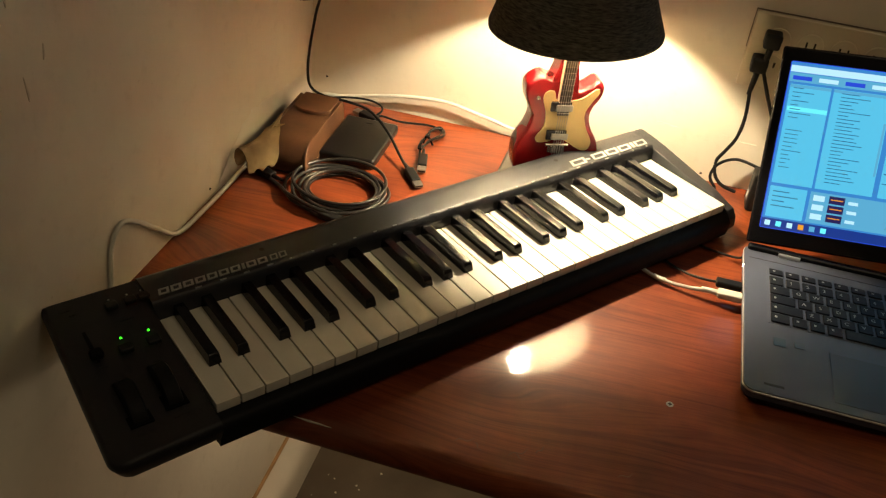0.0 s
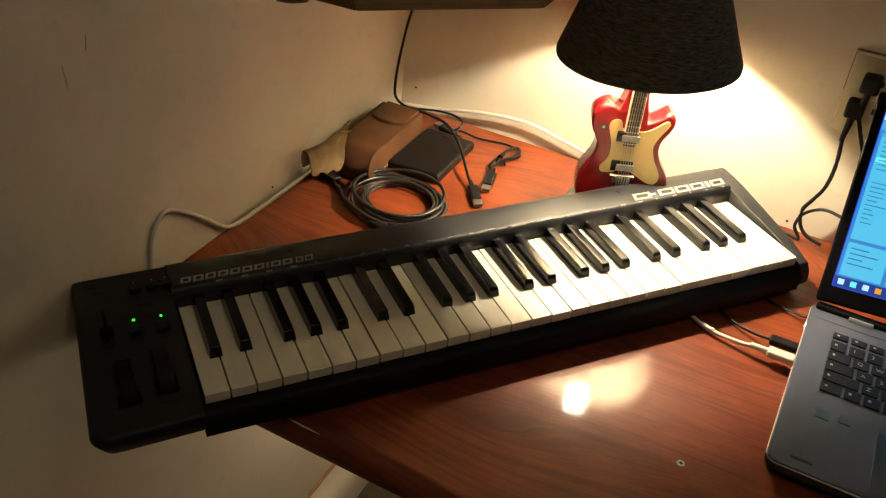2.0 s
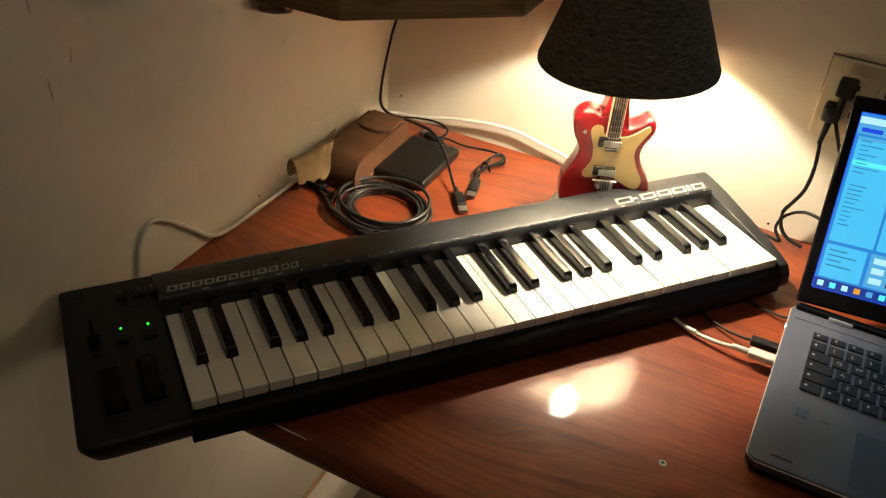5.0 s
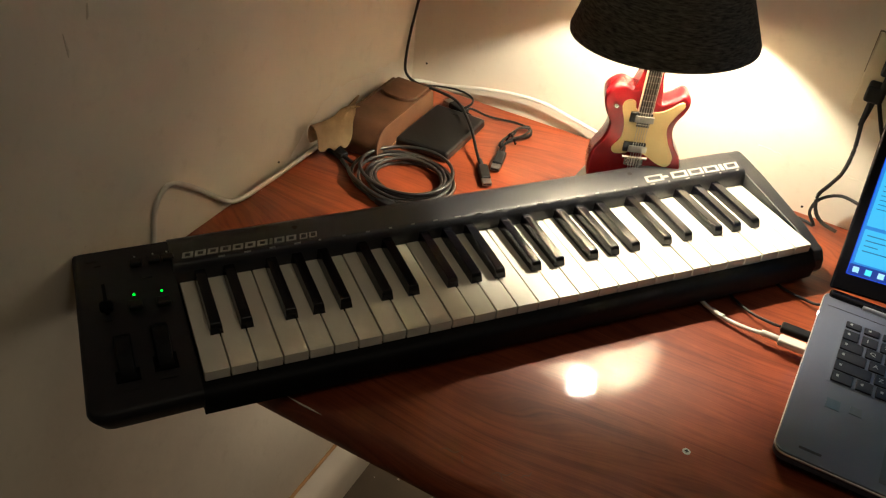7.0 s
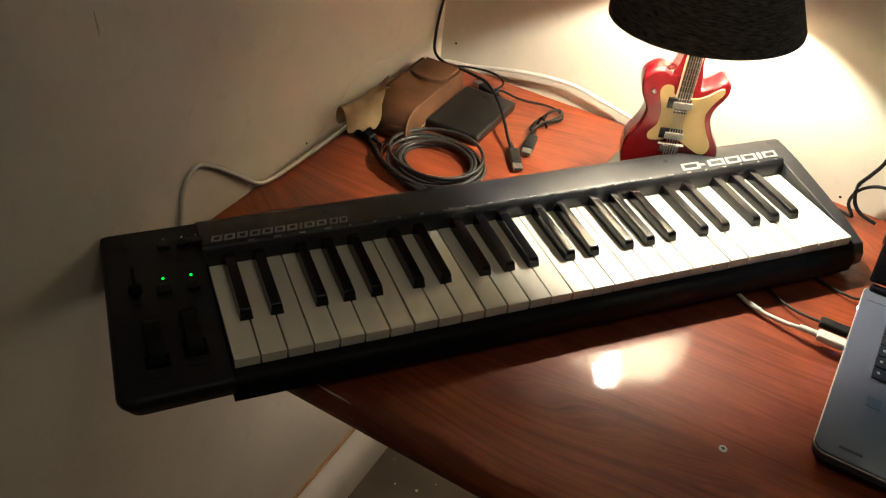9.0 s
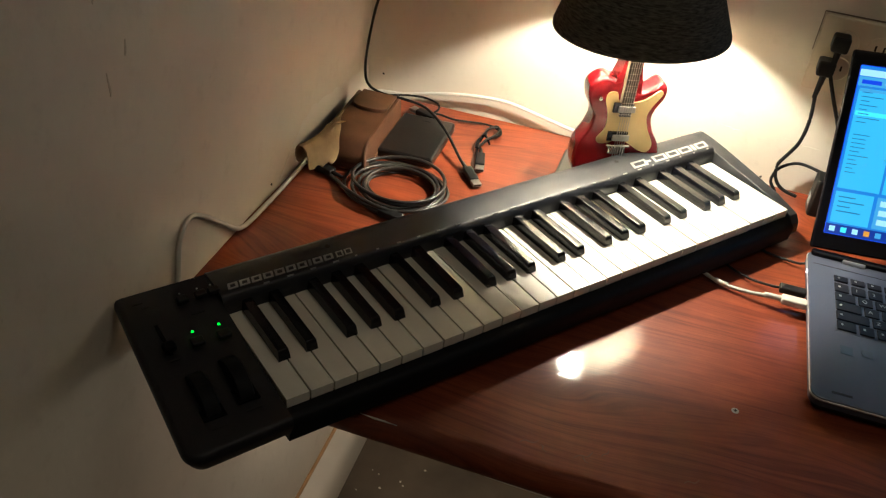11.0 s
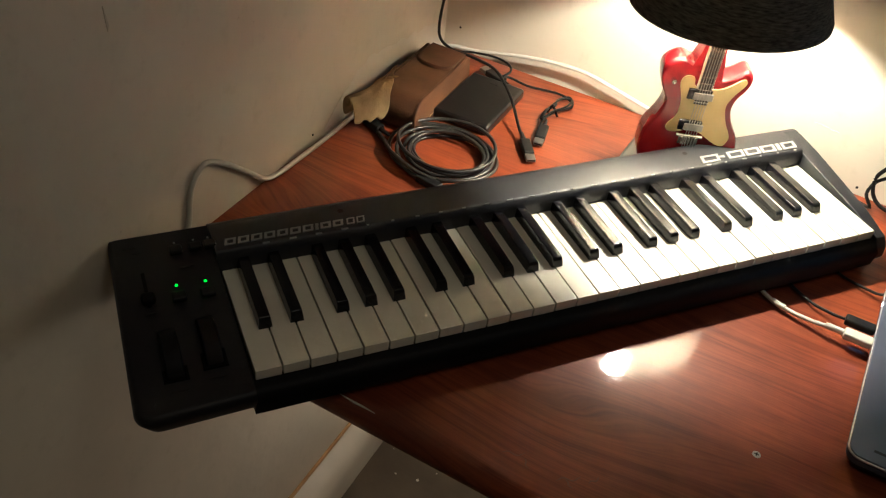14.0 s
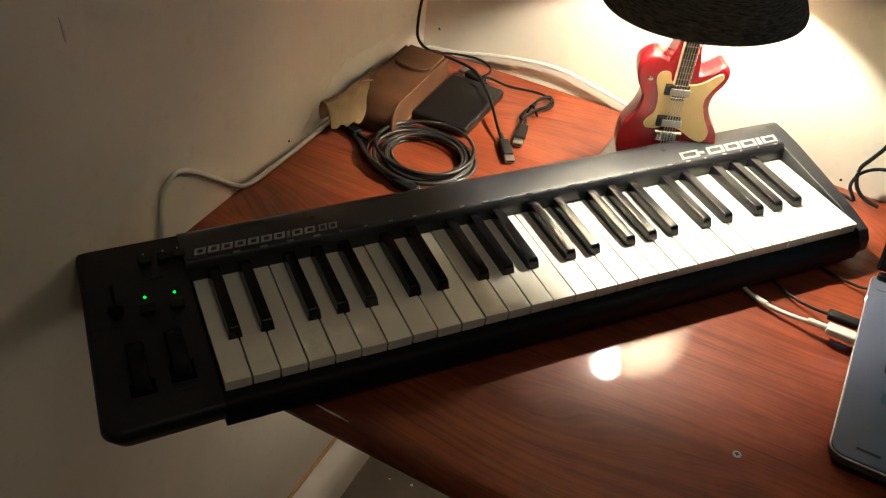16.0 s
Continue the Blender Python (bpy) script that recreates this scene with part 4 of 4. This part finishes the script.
def build_cables():
    # black cable down the wall corner, over the case, to a plug
    c = thing("usb_cable", pose(0, 0, 0), "black usb cable hanging down the wall corner", "cable")
    z = DZ
    part("cord", tube([(0.016, -0.006, 1.06), (0.010, -0.004, 0.93), (0.000, -0.005, 0.88), (-0.006, -0.012, 0.83), (-0.004, -0.024, 0.798), (0.010, -0.046, 0.784), (0.040, -0.068, 0.785), (0.078, -0.067, 0.783), (0.114, -0.074, 0.780), (0.155, -0.112, 0.774), (0.190, -0.155, 0.763), (0.205, -0.172, z + 0.008)], 0.0021, 8), RUBBER, c)
    usb_plug(c, (0.221, -0.190, z + 0.006), 36, RUBBER)
    c = thing("usb_cable", pose(0, 0, 0), "black usb cable tied in a small bundle beside the hard drive", "cable")
    part("cord", tube([(0.112, -0.066, z + 0.008), (0.120, -0.045, z + 0.010), (0.150, -0.040, z + 0.005), (0.190, -0.030, z + 0.004), (0.212, -0.036, z + 0.004), (0.222, -0.052, z + 0.004), (0.212, -0.075, z + 0.006), (0.204, -0.100, z + 0.005), (0.208, -0.125, z + 0.005)], 0.0017, 8), RUBBER, c)
    part("bundle_loop", tube([(0.202, -0.055, z + 0.009), (0.213, -0.040, z + 0.010), (0.224, -0.058, z + 0.009), (0.212, -0.085, z + 0.010), (0.203, -0.112, z + 0.008), (0.200, -0.092, z + 0.010), (0.205, -0.072, z + 0.009)], 0.0016, 8, closed=True), RUBBER, c)
    part("bundle_loop", tube([(0.206, -0.060, z + 0.013), (0.219, -0.048, z + 0.012), (0.220, -0.070, z + 0.013), (0.210, -0.095, z + 0.013), (0.207, -0.116, z + 0.010), (0.203, -0.098, z + 0.013)], 0.0014, 8, closed=True), RUBBER, c)
    part("wire_tie", tube([(0.201, -0.086, z + 0.004), (0.207, -0.088, z + 0.0175), (0.216, -0.087, z + 0.004)], 0.0016, 6), GLOSSBLACK, c)
    usb_plug(c, (0.219, -0.148, z + 0.006), 14, RUBBER)
    part("cord", tube([(0.030, -0.052, 0.770), (0.055, -0.034, 0.771), (0.090, -0.026, 0.772), (0.116, -0.034, 0.772), (0.124, -0.048, 0.770), (0.116, -0.058, 0.764)], 0.0017, 8), RUBBER, c)
    usb_plug(c, (0.100, -0.052, z + 0.010), 248, RUBBER)
    # coiled grey cable
    c = thing("coiled_cable", pose(0.141, -0.257, z), "grey usb cable wound in a loose coil", "cable")
    rnd = random.Random(5)
    for k in range(7):
        r = 0.0415 + 0.0066 * (k % 4) + rnd.uniform(-0.001, 0.003)
        h = 0.003 + 0.0042 * (k // 2) + rnd.uniform(0, 0.001)
        ox, oy, sq = rnd.uniform(-0.005, 0.006), rnd.uniform(-0.005, 0.005), rnd.uniform(0.98, 1.10)
        part("turn", tube([(ox + r * math.cos(a) * sq, oy + r * math.sin(a) / sq, h + 0.0015 * math.sin(2 * a + k)) for a in (2 * math.pi * j / 14 for j in range(14))], 0.0023, 8, closed=True, sub=5), GREYCABLE, c)
    part("tail", tube([(-0.104, -0.001, 0.006), (-0.088, -0.012, 0.004), (-0.072, -0.024, 0.006), (-0.050, -0.046, 0.012), (-0.010, -0.062, 0.012), (0.020, -0.060, 0.008)], 0.0026, 8), GREYCABLE, c)
    part("tail", tube([(-0.030, -0.053, 0.006), (-0.010, -0.062, 0.005), (0.005, -0.064, 0.005)], 0.0026, 8), GREYCABLE, c)
    usb_plug(c, (0.022, -0.066, 0.006), 80, RUBBER)
    usb_plug(c, (-0.112, 0.002, 0.007), 250, RUBBER)
    # white cord along the left wall and up over the back wall
    c = thing("white_cord", pose(0, 0, 0), "white flex running along the walls behind the desk things", "cable")
    part("cord", tube([(0.008, -0.566, 0.752), (0.008, -0.556, 0.774), (0.008, -0.547, 0.814), (0.008, -0.526, 0.831), (0.008, -0.499, 0.817), (0.008, -0.468, 0.790), (0.010, -0.430, 0.760), (0.010, -0.370, 0.756), (0.008, -0.300, 0.755), (0.004, -0.200, 0.755), (0.000, -0.100, 0.757), (0.006, -0.020, 0.758), (0.050, -0.003, 0.758), (0.110, -0.005, 0.773), (0.165, -0.006, 0.7825), (0.215, -0.007, 0.785), (0.262, -0.008, 0.777), (0.304, -0.010, 0.769), (0.370, -0.014, 0.757)], 0.0029, 8), WHITECABLE, c)


def build_suede():
    b = bmesh.new()
    n = 18
    start, end = Vector((0.018, -0.284, 0.790)), Vector((0.046, -0.234, 0.807))
    along = (end - start).normalized()
    side = Vector((along.y, -along.x, 0)).normalized()
    left = [(0.012, -0.0225), (0.013, -0.012), (0.010, 0.002), (0.003, 0.010), (-0.006, 0.008), (-0.011, -0.001), (-0.009, -0.011), (-0.003, -0.014)]
    right = [(0.012, -0.034), (0.013, -0.020), (0.011, -0.004), (0.008, 0.006), (0.005, 0.014), (0.003, 0.020), (0.003, 0.025), (0.005, 0.029)]
    grid = []
    for i in range(n + 1):
        s = i / n
        k = s * s * (3 - 2 * s)
        row = []
        for j, (p, q) in enumerate(zip(left, right)):
            t = j / 7
            a, h = (p[m] * (1 - k) + q[m] * k for m in (0, 1))
            rag = (0.0018 * math.sin(19 * s + 1) + 0.0010 * math.sin(43 * s + 2) + 0.0012 * math.sin(97 * s)) * (1 - t) ** 3
            reach = (0.0030 * math.sin(17 * t) + 0.0016 * math.sin(41 * t)) * s ** 6
            c = start.lerp(end, s) + side * a + along * (reach + 0.010 * t * (s - 0.5) - 0.014 * s * (1 - t) ** 2) + Vector((0, 0, h - 0.006 * math.sin(math.pi * s) * t + rag))
            c.x, c.z = max(c.x, 0.006), max(c.z, DZ + 0.0024)
            row.append(b.verts.new(c))
        grid.append(row)
    for i in range(n):
        for j in range(7):
            b.faces.new((grid[i][j], grid[i + 1][j], grid[i + 1][j + 1], grid[i][j + 1]))
    bmesh.ops.recalc_face_normals(b, faces=b.faces[:])
    bmesh.ops.solidify(b, geom=b.faces[:], thickness=0.0022)
    ob = solid("suede_scrap", b, SUEDE, "folded scrap of tan suede leaning on the wall", "leather scrap")
    sub = ob.modifiers.new("soften", "SUBSURF")
    sub.levels = sub.render_levels = 1


def build_laptop_cables():
    c = thing("usb_cable", pose(0, 0, 0), "white usb cable between the keyboard and the laptop", "cable")
    z = DZ
    part("cord", tube([(0.455, -0.215, z + 0.012), (0.500, -0.245, z + 0.010), (0.536, -0.273, z + 0.006), (0.560, -0.284, z + 0.005), (0.590, -0.291, z + 0.008), (0.612, -0.293, z + 0.012)], 0.0023, 8), WHITECABLE, c)
    part("plug", box(0.622, 0.650, -0.3005, -0.2875, z + 0.0085, z + 0.0165, 0.002), WHITECABLE, c)
    part("strain_relief", tube([(0.604, -0.293, z + 0.0115), (0.614, -0.2935, z + 0.0122), (0.623, -0.294, z + 0.0125)], 0.0034, 8), WHITECABLE, c)
    part("ferrule", tube([(0.549, -0.280, z + 0.0055), (0.556, -0.283, z + 0.0055), (0.563, -0.285, z + 0.006)], 0.0031, 8), WHITECABLE, c)
    c = thing("usb_cable", pose(0, 0, 0), "thin black cable plugged into the side of the laptop", "cable")
    part("cord", tube([(0.500, -0.190, z + 0.006), (0.550, -0.232, z + 0.004), (0.582, -0.256, z + 0.005), (0.605, -0.266, z + 0.008), (0.622, -0.270, z + 0.011)], 0.0016, 8), RUBBER, c)
    part("plug", box(0.620, 0.650, -0.2765, -0.2640, z + 0.0075, z + 0.0155, 0.002), RUBBER, c)
    c = thing("power_cable", pose(0, 0, 0), "black power lead of the laptop on the desk", "cable")
    part("cord", tube([(0.560, -0.150, z + 0.003), (0.600, -0.185, z + 0.003), (0.640, -0.200, z + 0.006), (0.652, -0.203, z + 0.011)], 0.0016, 8), RUBBER, c)


build_case()
build_drive()
build_cables()
build_suede()
build_laptop_cables()


# ---- sockets on the back wall, adapter and leads ----
def build_socket():
    s = thing("socket_plate", pose(0.600, -0.0065, 0.903, 0, 0, BACK_TURN), "wide ivory wall plate with a row of sockets", "socket")
    part("plate", box(0, 0.235, -0.008, 0.0, 0, 0.100, 0.003), PLATE, s)
    for i in range(4):
        for zz in (0.034, 0.068):
            x = 0.034 + i * 0.040
            o = part("outlet", lathe([(0.0, -0.0095), (0.0150, -0.0095), (0.0160, -0.008)], 24, centre=(x, 0, zz), axis="y"), PLATE, s)
            for dx in (-0.005, 0.005):
                part("pin_slot", box(x + dx - 0.0012, x + dx + 0.0012, -0.0100, -0.0094, zz - 0.002, zz + 0.005), HOLE, o)
    part("paint_line", box(-0.001, 0.236, -0.0015, 0.001, 0.100, 0.1014), SMUDGE, s)
    part("paint_line", box(-0.0010, 0.0, -0.0010, 0.001, 0.050, 0.1012), SMUDGE, s)
    for x, zz, name in ((0.627, 0.974, "upper"), (0.620, 0.941, "lower")):
        p = thing("power_plug", pose(x, -0.0155, zz, 0, 0, BACK_TURN), "black power plug pushed into the wall socket", "plug", "plugs in the wall sockets")
        part("body", box(-0.0105, 0.0105, -0.024, 0.0, -0.010, 0.010, 0.0035, 3), RUBBER, p)
        part("neck", tube([(0, -0.018, -0.008), (-0.001, -0.020, -0.024), (-0.002, -0.020, -0.040)], 0.0046, 10, taper=lambda t: 1 - 0.4 * t), RUBBER, p)
    p = thing("power_plug", pose(0.752, -0.0185, 0.962, 0, 0, BACK_TURN), "black power plug pushed into the wall socket", "plug", "plugs in the wall sockets")
    part("body", box(-0.0105, 0.0105, -0.024, 0.0, -0.010, 0.010, 0.0035, 3), RUBBER, p)
    lead = thing("power_lead", pose(0, 0, 0), "black power lead hanging from the wall socket in a loop", "cable")
    part("cord", tube([(0.618, -0.036, 0.905), (0.622, -0.038, 0.87), (0.620, -0.036, 0.838), (0.612, -0.032, 0.815), (0.604, -0.030, 0.795), (0.608, -0.032, 0.775), (0.620, -0.036, 0.764), (0.640, -0.040, 0.760)], 0.0025, 8), RUBBER, lead)
    lead = thing("power_lead", pose(0, 0, 0), "black power lead dropping behind the laptop screen", "cable")
    part("cord", tube([(0.625, -0.036, 0.938), (0.638, -0.040, 0.91), (0.662, -0.042, 0.86), (0.672, -0.040, 0.82), (0.672, -0.044, 0.800)], 0.0025, 8), RUBBER, lead)
    lead = thing("power_lead", pose(0, 0, 0), "thin black lead looping to the power adapter", "cable")
    part("cord", tube([(0.660, -0.040, 0.803), (0.630, -0.028, 0.803), (0.608, -0.028, 0.790), (0.602, -0.034, 0.772), (0.612, -0.038, 0.758), (0.600, -0.030, 0.755), (0.575, -0.026, 0.755), (0.545, -0.030, 0.755), (0.520, -0.045, 0.754)], 0.0022, 8), RUBBER, lead)
    ad = thing("power_adapter", pose(0.678, -0.052, DZ), "black laptop power adapter standing against the wall", "adapter")
    part("body", box(-0.024, 0.030, -0.016, 0.016, 0.0, 0.055, 0.004, 3), RUBBER, ad)
    part("label", box(-0.0245, -0.0238, -0.008, 0.006, 0.012, 0.026), PRINT, ad)


build_socket()


# ---- corner shelf and what lies on it ----
def build_shelf():
    sh = thing("corner_shelf", pose(0, 0, 0), "rough pine corner shelf fixed to both walls", "shelf")
    pts = [(-0.008, 0.004), (-0.002, -0.344), (0.127, -0.338), (0.275, -0.202), (0.270, -0.001)]
    part("board", prism(pts, 1.032, 1.066, "z", 0.001), SHELF, sh)
    for a, b in (((0.000, -0.352), (0.1280, -0.346)), ((0.1285, -0.346), (0.282, -0.205)), ((0.282, -0.2045), (0.276, -0.002))):
        d = Vector(b) - Vector(a)
        lip = part("front_lip", box(0, d.length, 0.0, 0.0075, 0, 0.036, 0.0018), SHELF, sh)
        lip.matrix_basis = pose(a[0], a[1], 1.030, 0, 0, math.degrees(math.atan2(d.y, d.x)))
    part("peg", tube([(0.004, -0.312, 1.014), (0.020, -0.311, 1.014), (0.038, -0.310, 1.018)], 0.012, 12, taper=lambda t: 1 - 0.2 * t), DARKWOOD, sh, "dark wooden peg bracket")
    box_ = thing("black_device", pose(0.186, -0.206, 1.066, 0, 0, 38), "black boxy device standing on the corner shelf", "device")
    body = part("body", box(-0.110, 0.115, -0.075, 0.060, 0.0, 0.055, 0.006, 3), GLOSSBLACK, box_)
    for x, wd, zz in ((-0.07, 0.010, 0.022), (-0.058, 0.010, 0.012), (-0.044, 0.012, 0.022)):
        part("print_bar", box(x, x + wd, -0.0758, -0.0748, zz, zz + 0.0022), PRINTDIM, body)
    part("foot", lathe([(0.0, 0.0), (0.012, 0.0), (0.014, 0.006), (0.0, 0.006)], 16, centre=(-0.118, -0.070, 0.0)), RUBBER, body)
    b = bmesh.new()
    n = 8
    rows = []
    for i in range(n + 1):
        r = []
        for j in range(n + 1):
            s, t = i / n, j / n
            x = 0.030 + 0.085 * s + 0.01 * t
            y = -0.215 - 0.150 * t + 0.012 * s
            droop = max(0.0, -(y + 0.346)) * 1.2
            r.append(b.verts.new((x, y, 1.0685 + 0.004 * math.sin(3 * s + 2 * t) * t + 0.003 * t - droop)))
        rows.append(r)
    for i in range(n):
        for j in range(n):
            b.faces.new((rows[i][j], rows[i + 1][j], rows[i + 1][j + 1], rows[i][j + 1]))
    bmesh.ops.solidify(b, geom=b.faces[:], thickness=0.0022)
    bmesh.ops.recalc_face_normals(b, faces=b.faces[:])
    for v in b.verts:
        if v.co.y > -0.345:
            v.co.z = max(v.co.z, 1.0662)
    solid("paper_sheet", b, PAPER, "yellowed paper drooping over the shelf edge", "paper")
    fr = thing("wall_frame", pose(0.005, -0.480, 1.095, 0, 0, LEFT_TURN), "black framed picture hanging on the wall", "picture frame")
    part("frame", box(0.0, 0.022, -0.095, 0.085, 0.0, 0.26, 0.003), GLOSSBLACK, fr)
    part("edge_strip", box(0.0215, 0.0228, -0.070, 0.075, 0.012, 0.25), STEEL, fr)


build_shelf()


# ---- marks on the walls ----
def build_marks():
    for x, y, z, ax in ((0.0, -0.332, 0.762, "x"), (0.013, 0.0112, 0.778, "y"), (0.591, -0.006, 0.760, "y")):
        d = lathe([(0.0, 0.0), (0.0018, 0.0), (0.0014, 0.0006), (0.0014, 0.0016), (0.0, 0.0016)], 12, axis=ax)
        m = pose(x - 0.0024, y, z) if ax == "x" else pose(x, y - 0.0006, z)
        solid("nail_hole", d, HOLE, "small dark nail hole in the wall", "hole", "nail holes in the walls", "structure", m=m)
    for y, z, h, tip in ((-0.618, 1.009, 0.022, 8), (-0.624, 1.090, 0.016, 12), (-0.592, 1.035, 0.014, -6)):
        m = pose(-0.0115 + 0.0297 * (0.012 - y), y, z, tip, 0, LEFT_TURN)
        solid("wall_scuff", prism([(-0.0012, 0.0), (0.0012, h * 0.2), (0.0009, h * 0.7), (0.0003, h), (-0.0004, h * 0.6)], -0.001, 0.0004, "x"), SCUFF, "faint grey scuff on the wall paint", "scuff", "scuffs on the wall", "structure", m=m)
    # whiter touched-up paint low on the left wall
    edge = []
    for k in range(31):
        y = -0.018 - 0.010 * k
        top = 0.789 + 0.026 * min(1.0, k / 21.0) - 0.056 * max(0.0, (k - 19) / 11.0) ** 1.5
        edge.append((y, max(top + 0.0022 * math.sin(1.7 * k) + 0.0016 * math.sin(4.1 * k + 1), 0.7575)))
    touch = prism([(-0.320, 0.7562), (-0.018, 0.7562)] + edge, -0.001, 0.00025, "x")
    bmesh.ops.triangulate(touch, faces=touch.faces[:])
    solid("trim_paint_patch", touch, PATCH, "whiter touched-up paint low on the wall", "paint patch", kind="structure", m=pose(-0.012, 0.012, 0, 0, 0, LEFT_TURN), smooth=False)
    rnd = random.Random(2)
    for x0, x1, z, n in ((0.515, 0.545, 0.822, 3), (0.604, 0.622, 0.823, 5), (0.624, 0.652, 0.820, 7)):
        b = bmesh.new()
        for k in range(n):
            xa = x0 + (x1 - x0) * k / n
            xb = xa + (x1 - x0) / n * rnd.uniform(0.7, 1.1)
            y = 0.012 - 0.02968 * (xa + 0.012)
            zz = z - 0.003 * k / n + rnd.uniform(-0.0006, 0.0006)
            box(xa, xb, y - 0.0007, y + 0.002, zz, zz + rnd.uniform(0.0007, 0.0018), bm=b)
        solid("plaster_crack", b, CRACK, "chipped pale crack in the wall plaster", "crack", "cracks in the plaster", "structure")


build_marks()


def build_flakes():
    rnd = random.Random(11)
    b = bmesh.new()
    for _ in range(70):
        x, y, r = rnd.uniform(0.05, 0.60), rnd.uniform(-0.62, -0.06), rnd.uniform(0.0008, 0.0034)
        n = rnd.choice((4, 5, 6))
        prism([(x + r * rnd.uniform(0.5, 1.2) * math.cos(2 * math.pi * k / n), y + r * rnd.uniform(0.4, 1.2) * math.sin(2 * math.pi * k / n)) for k in range(n)], 0.0, 0.0012, "z", bm=b)
    solid("paint_flakes", b, CRACK, "pale flakes of paint scattered on the floor", "paint flakes", kind="stuff")


build_flakes()
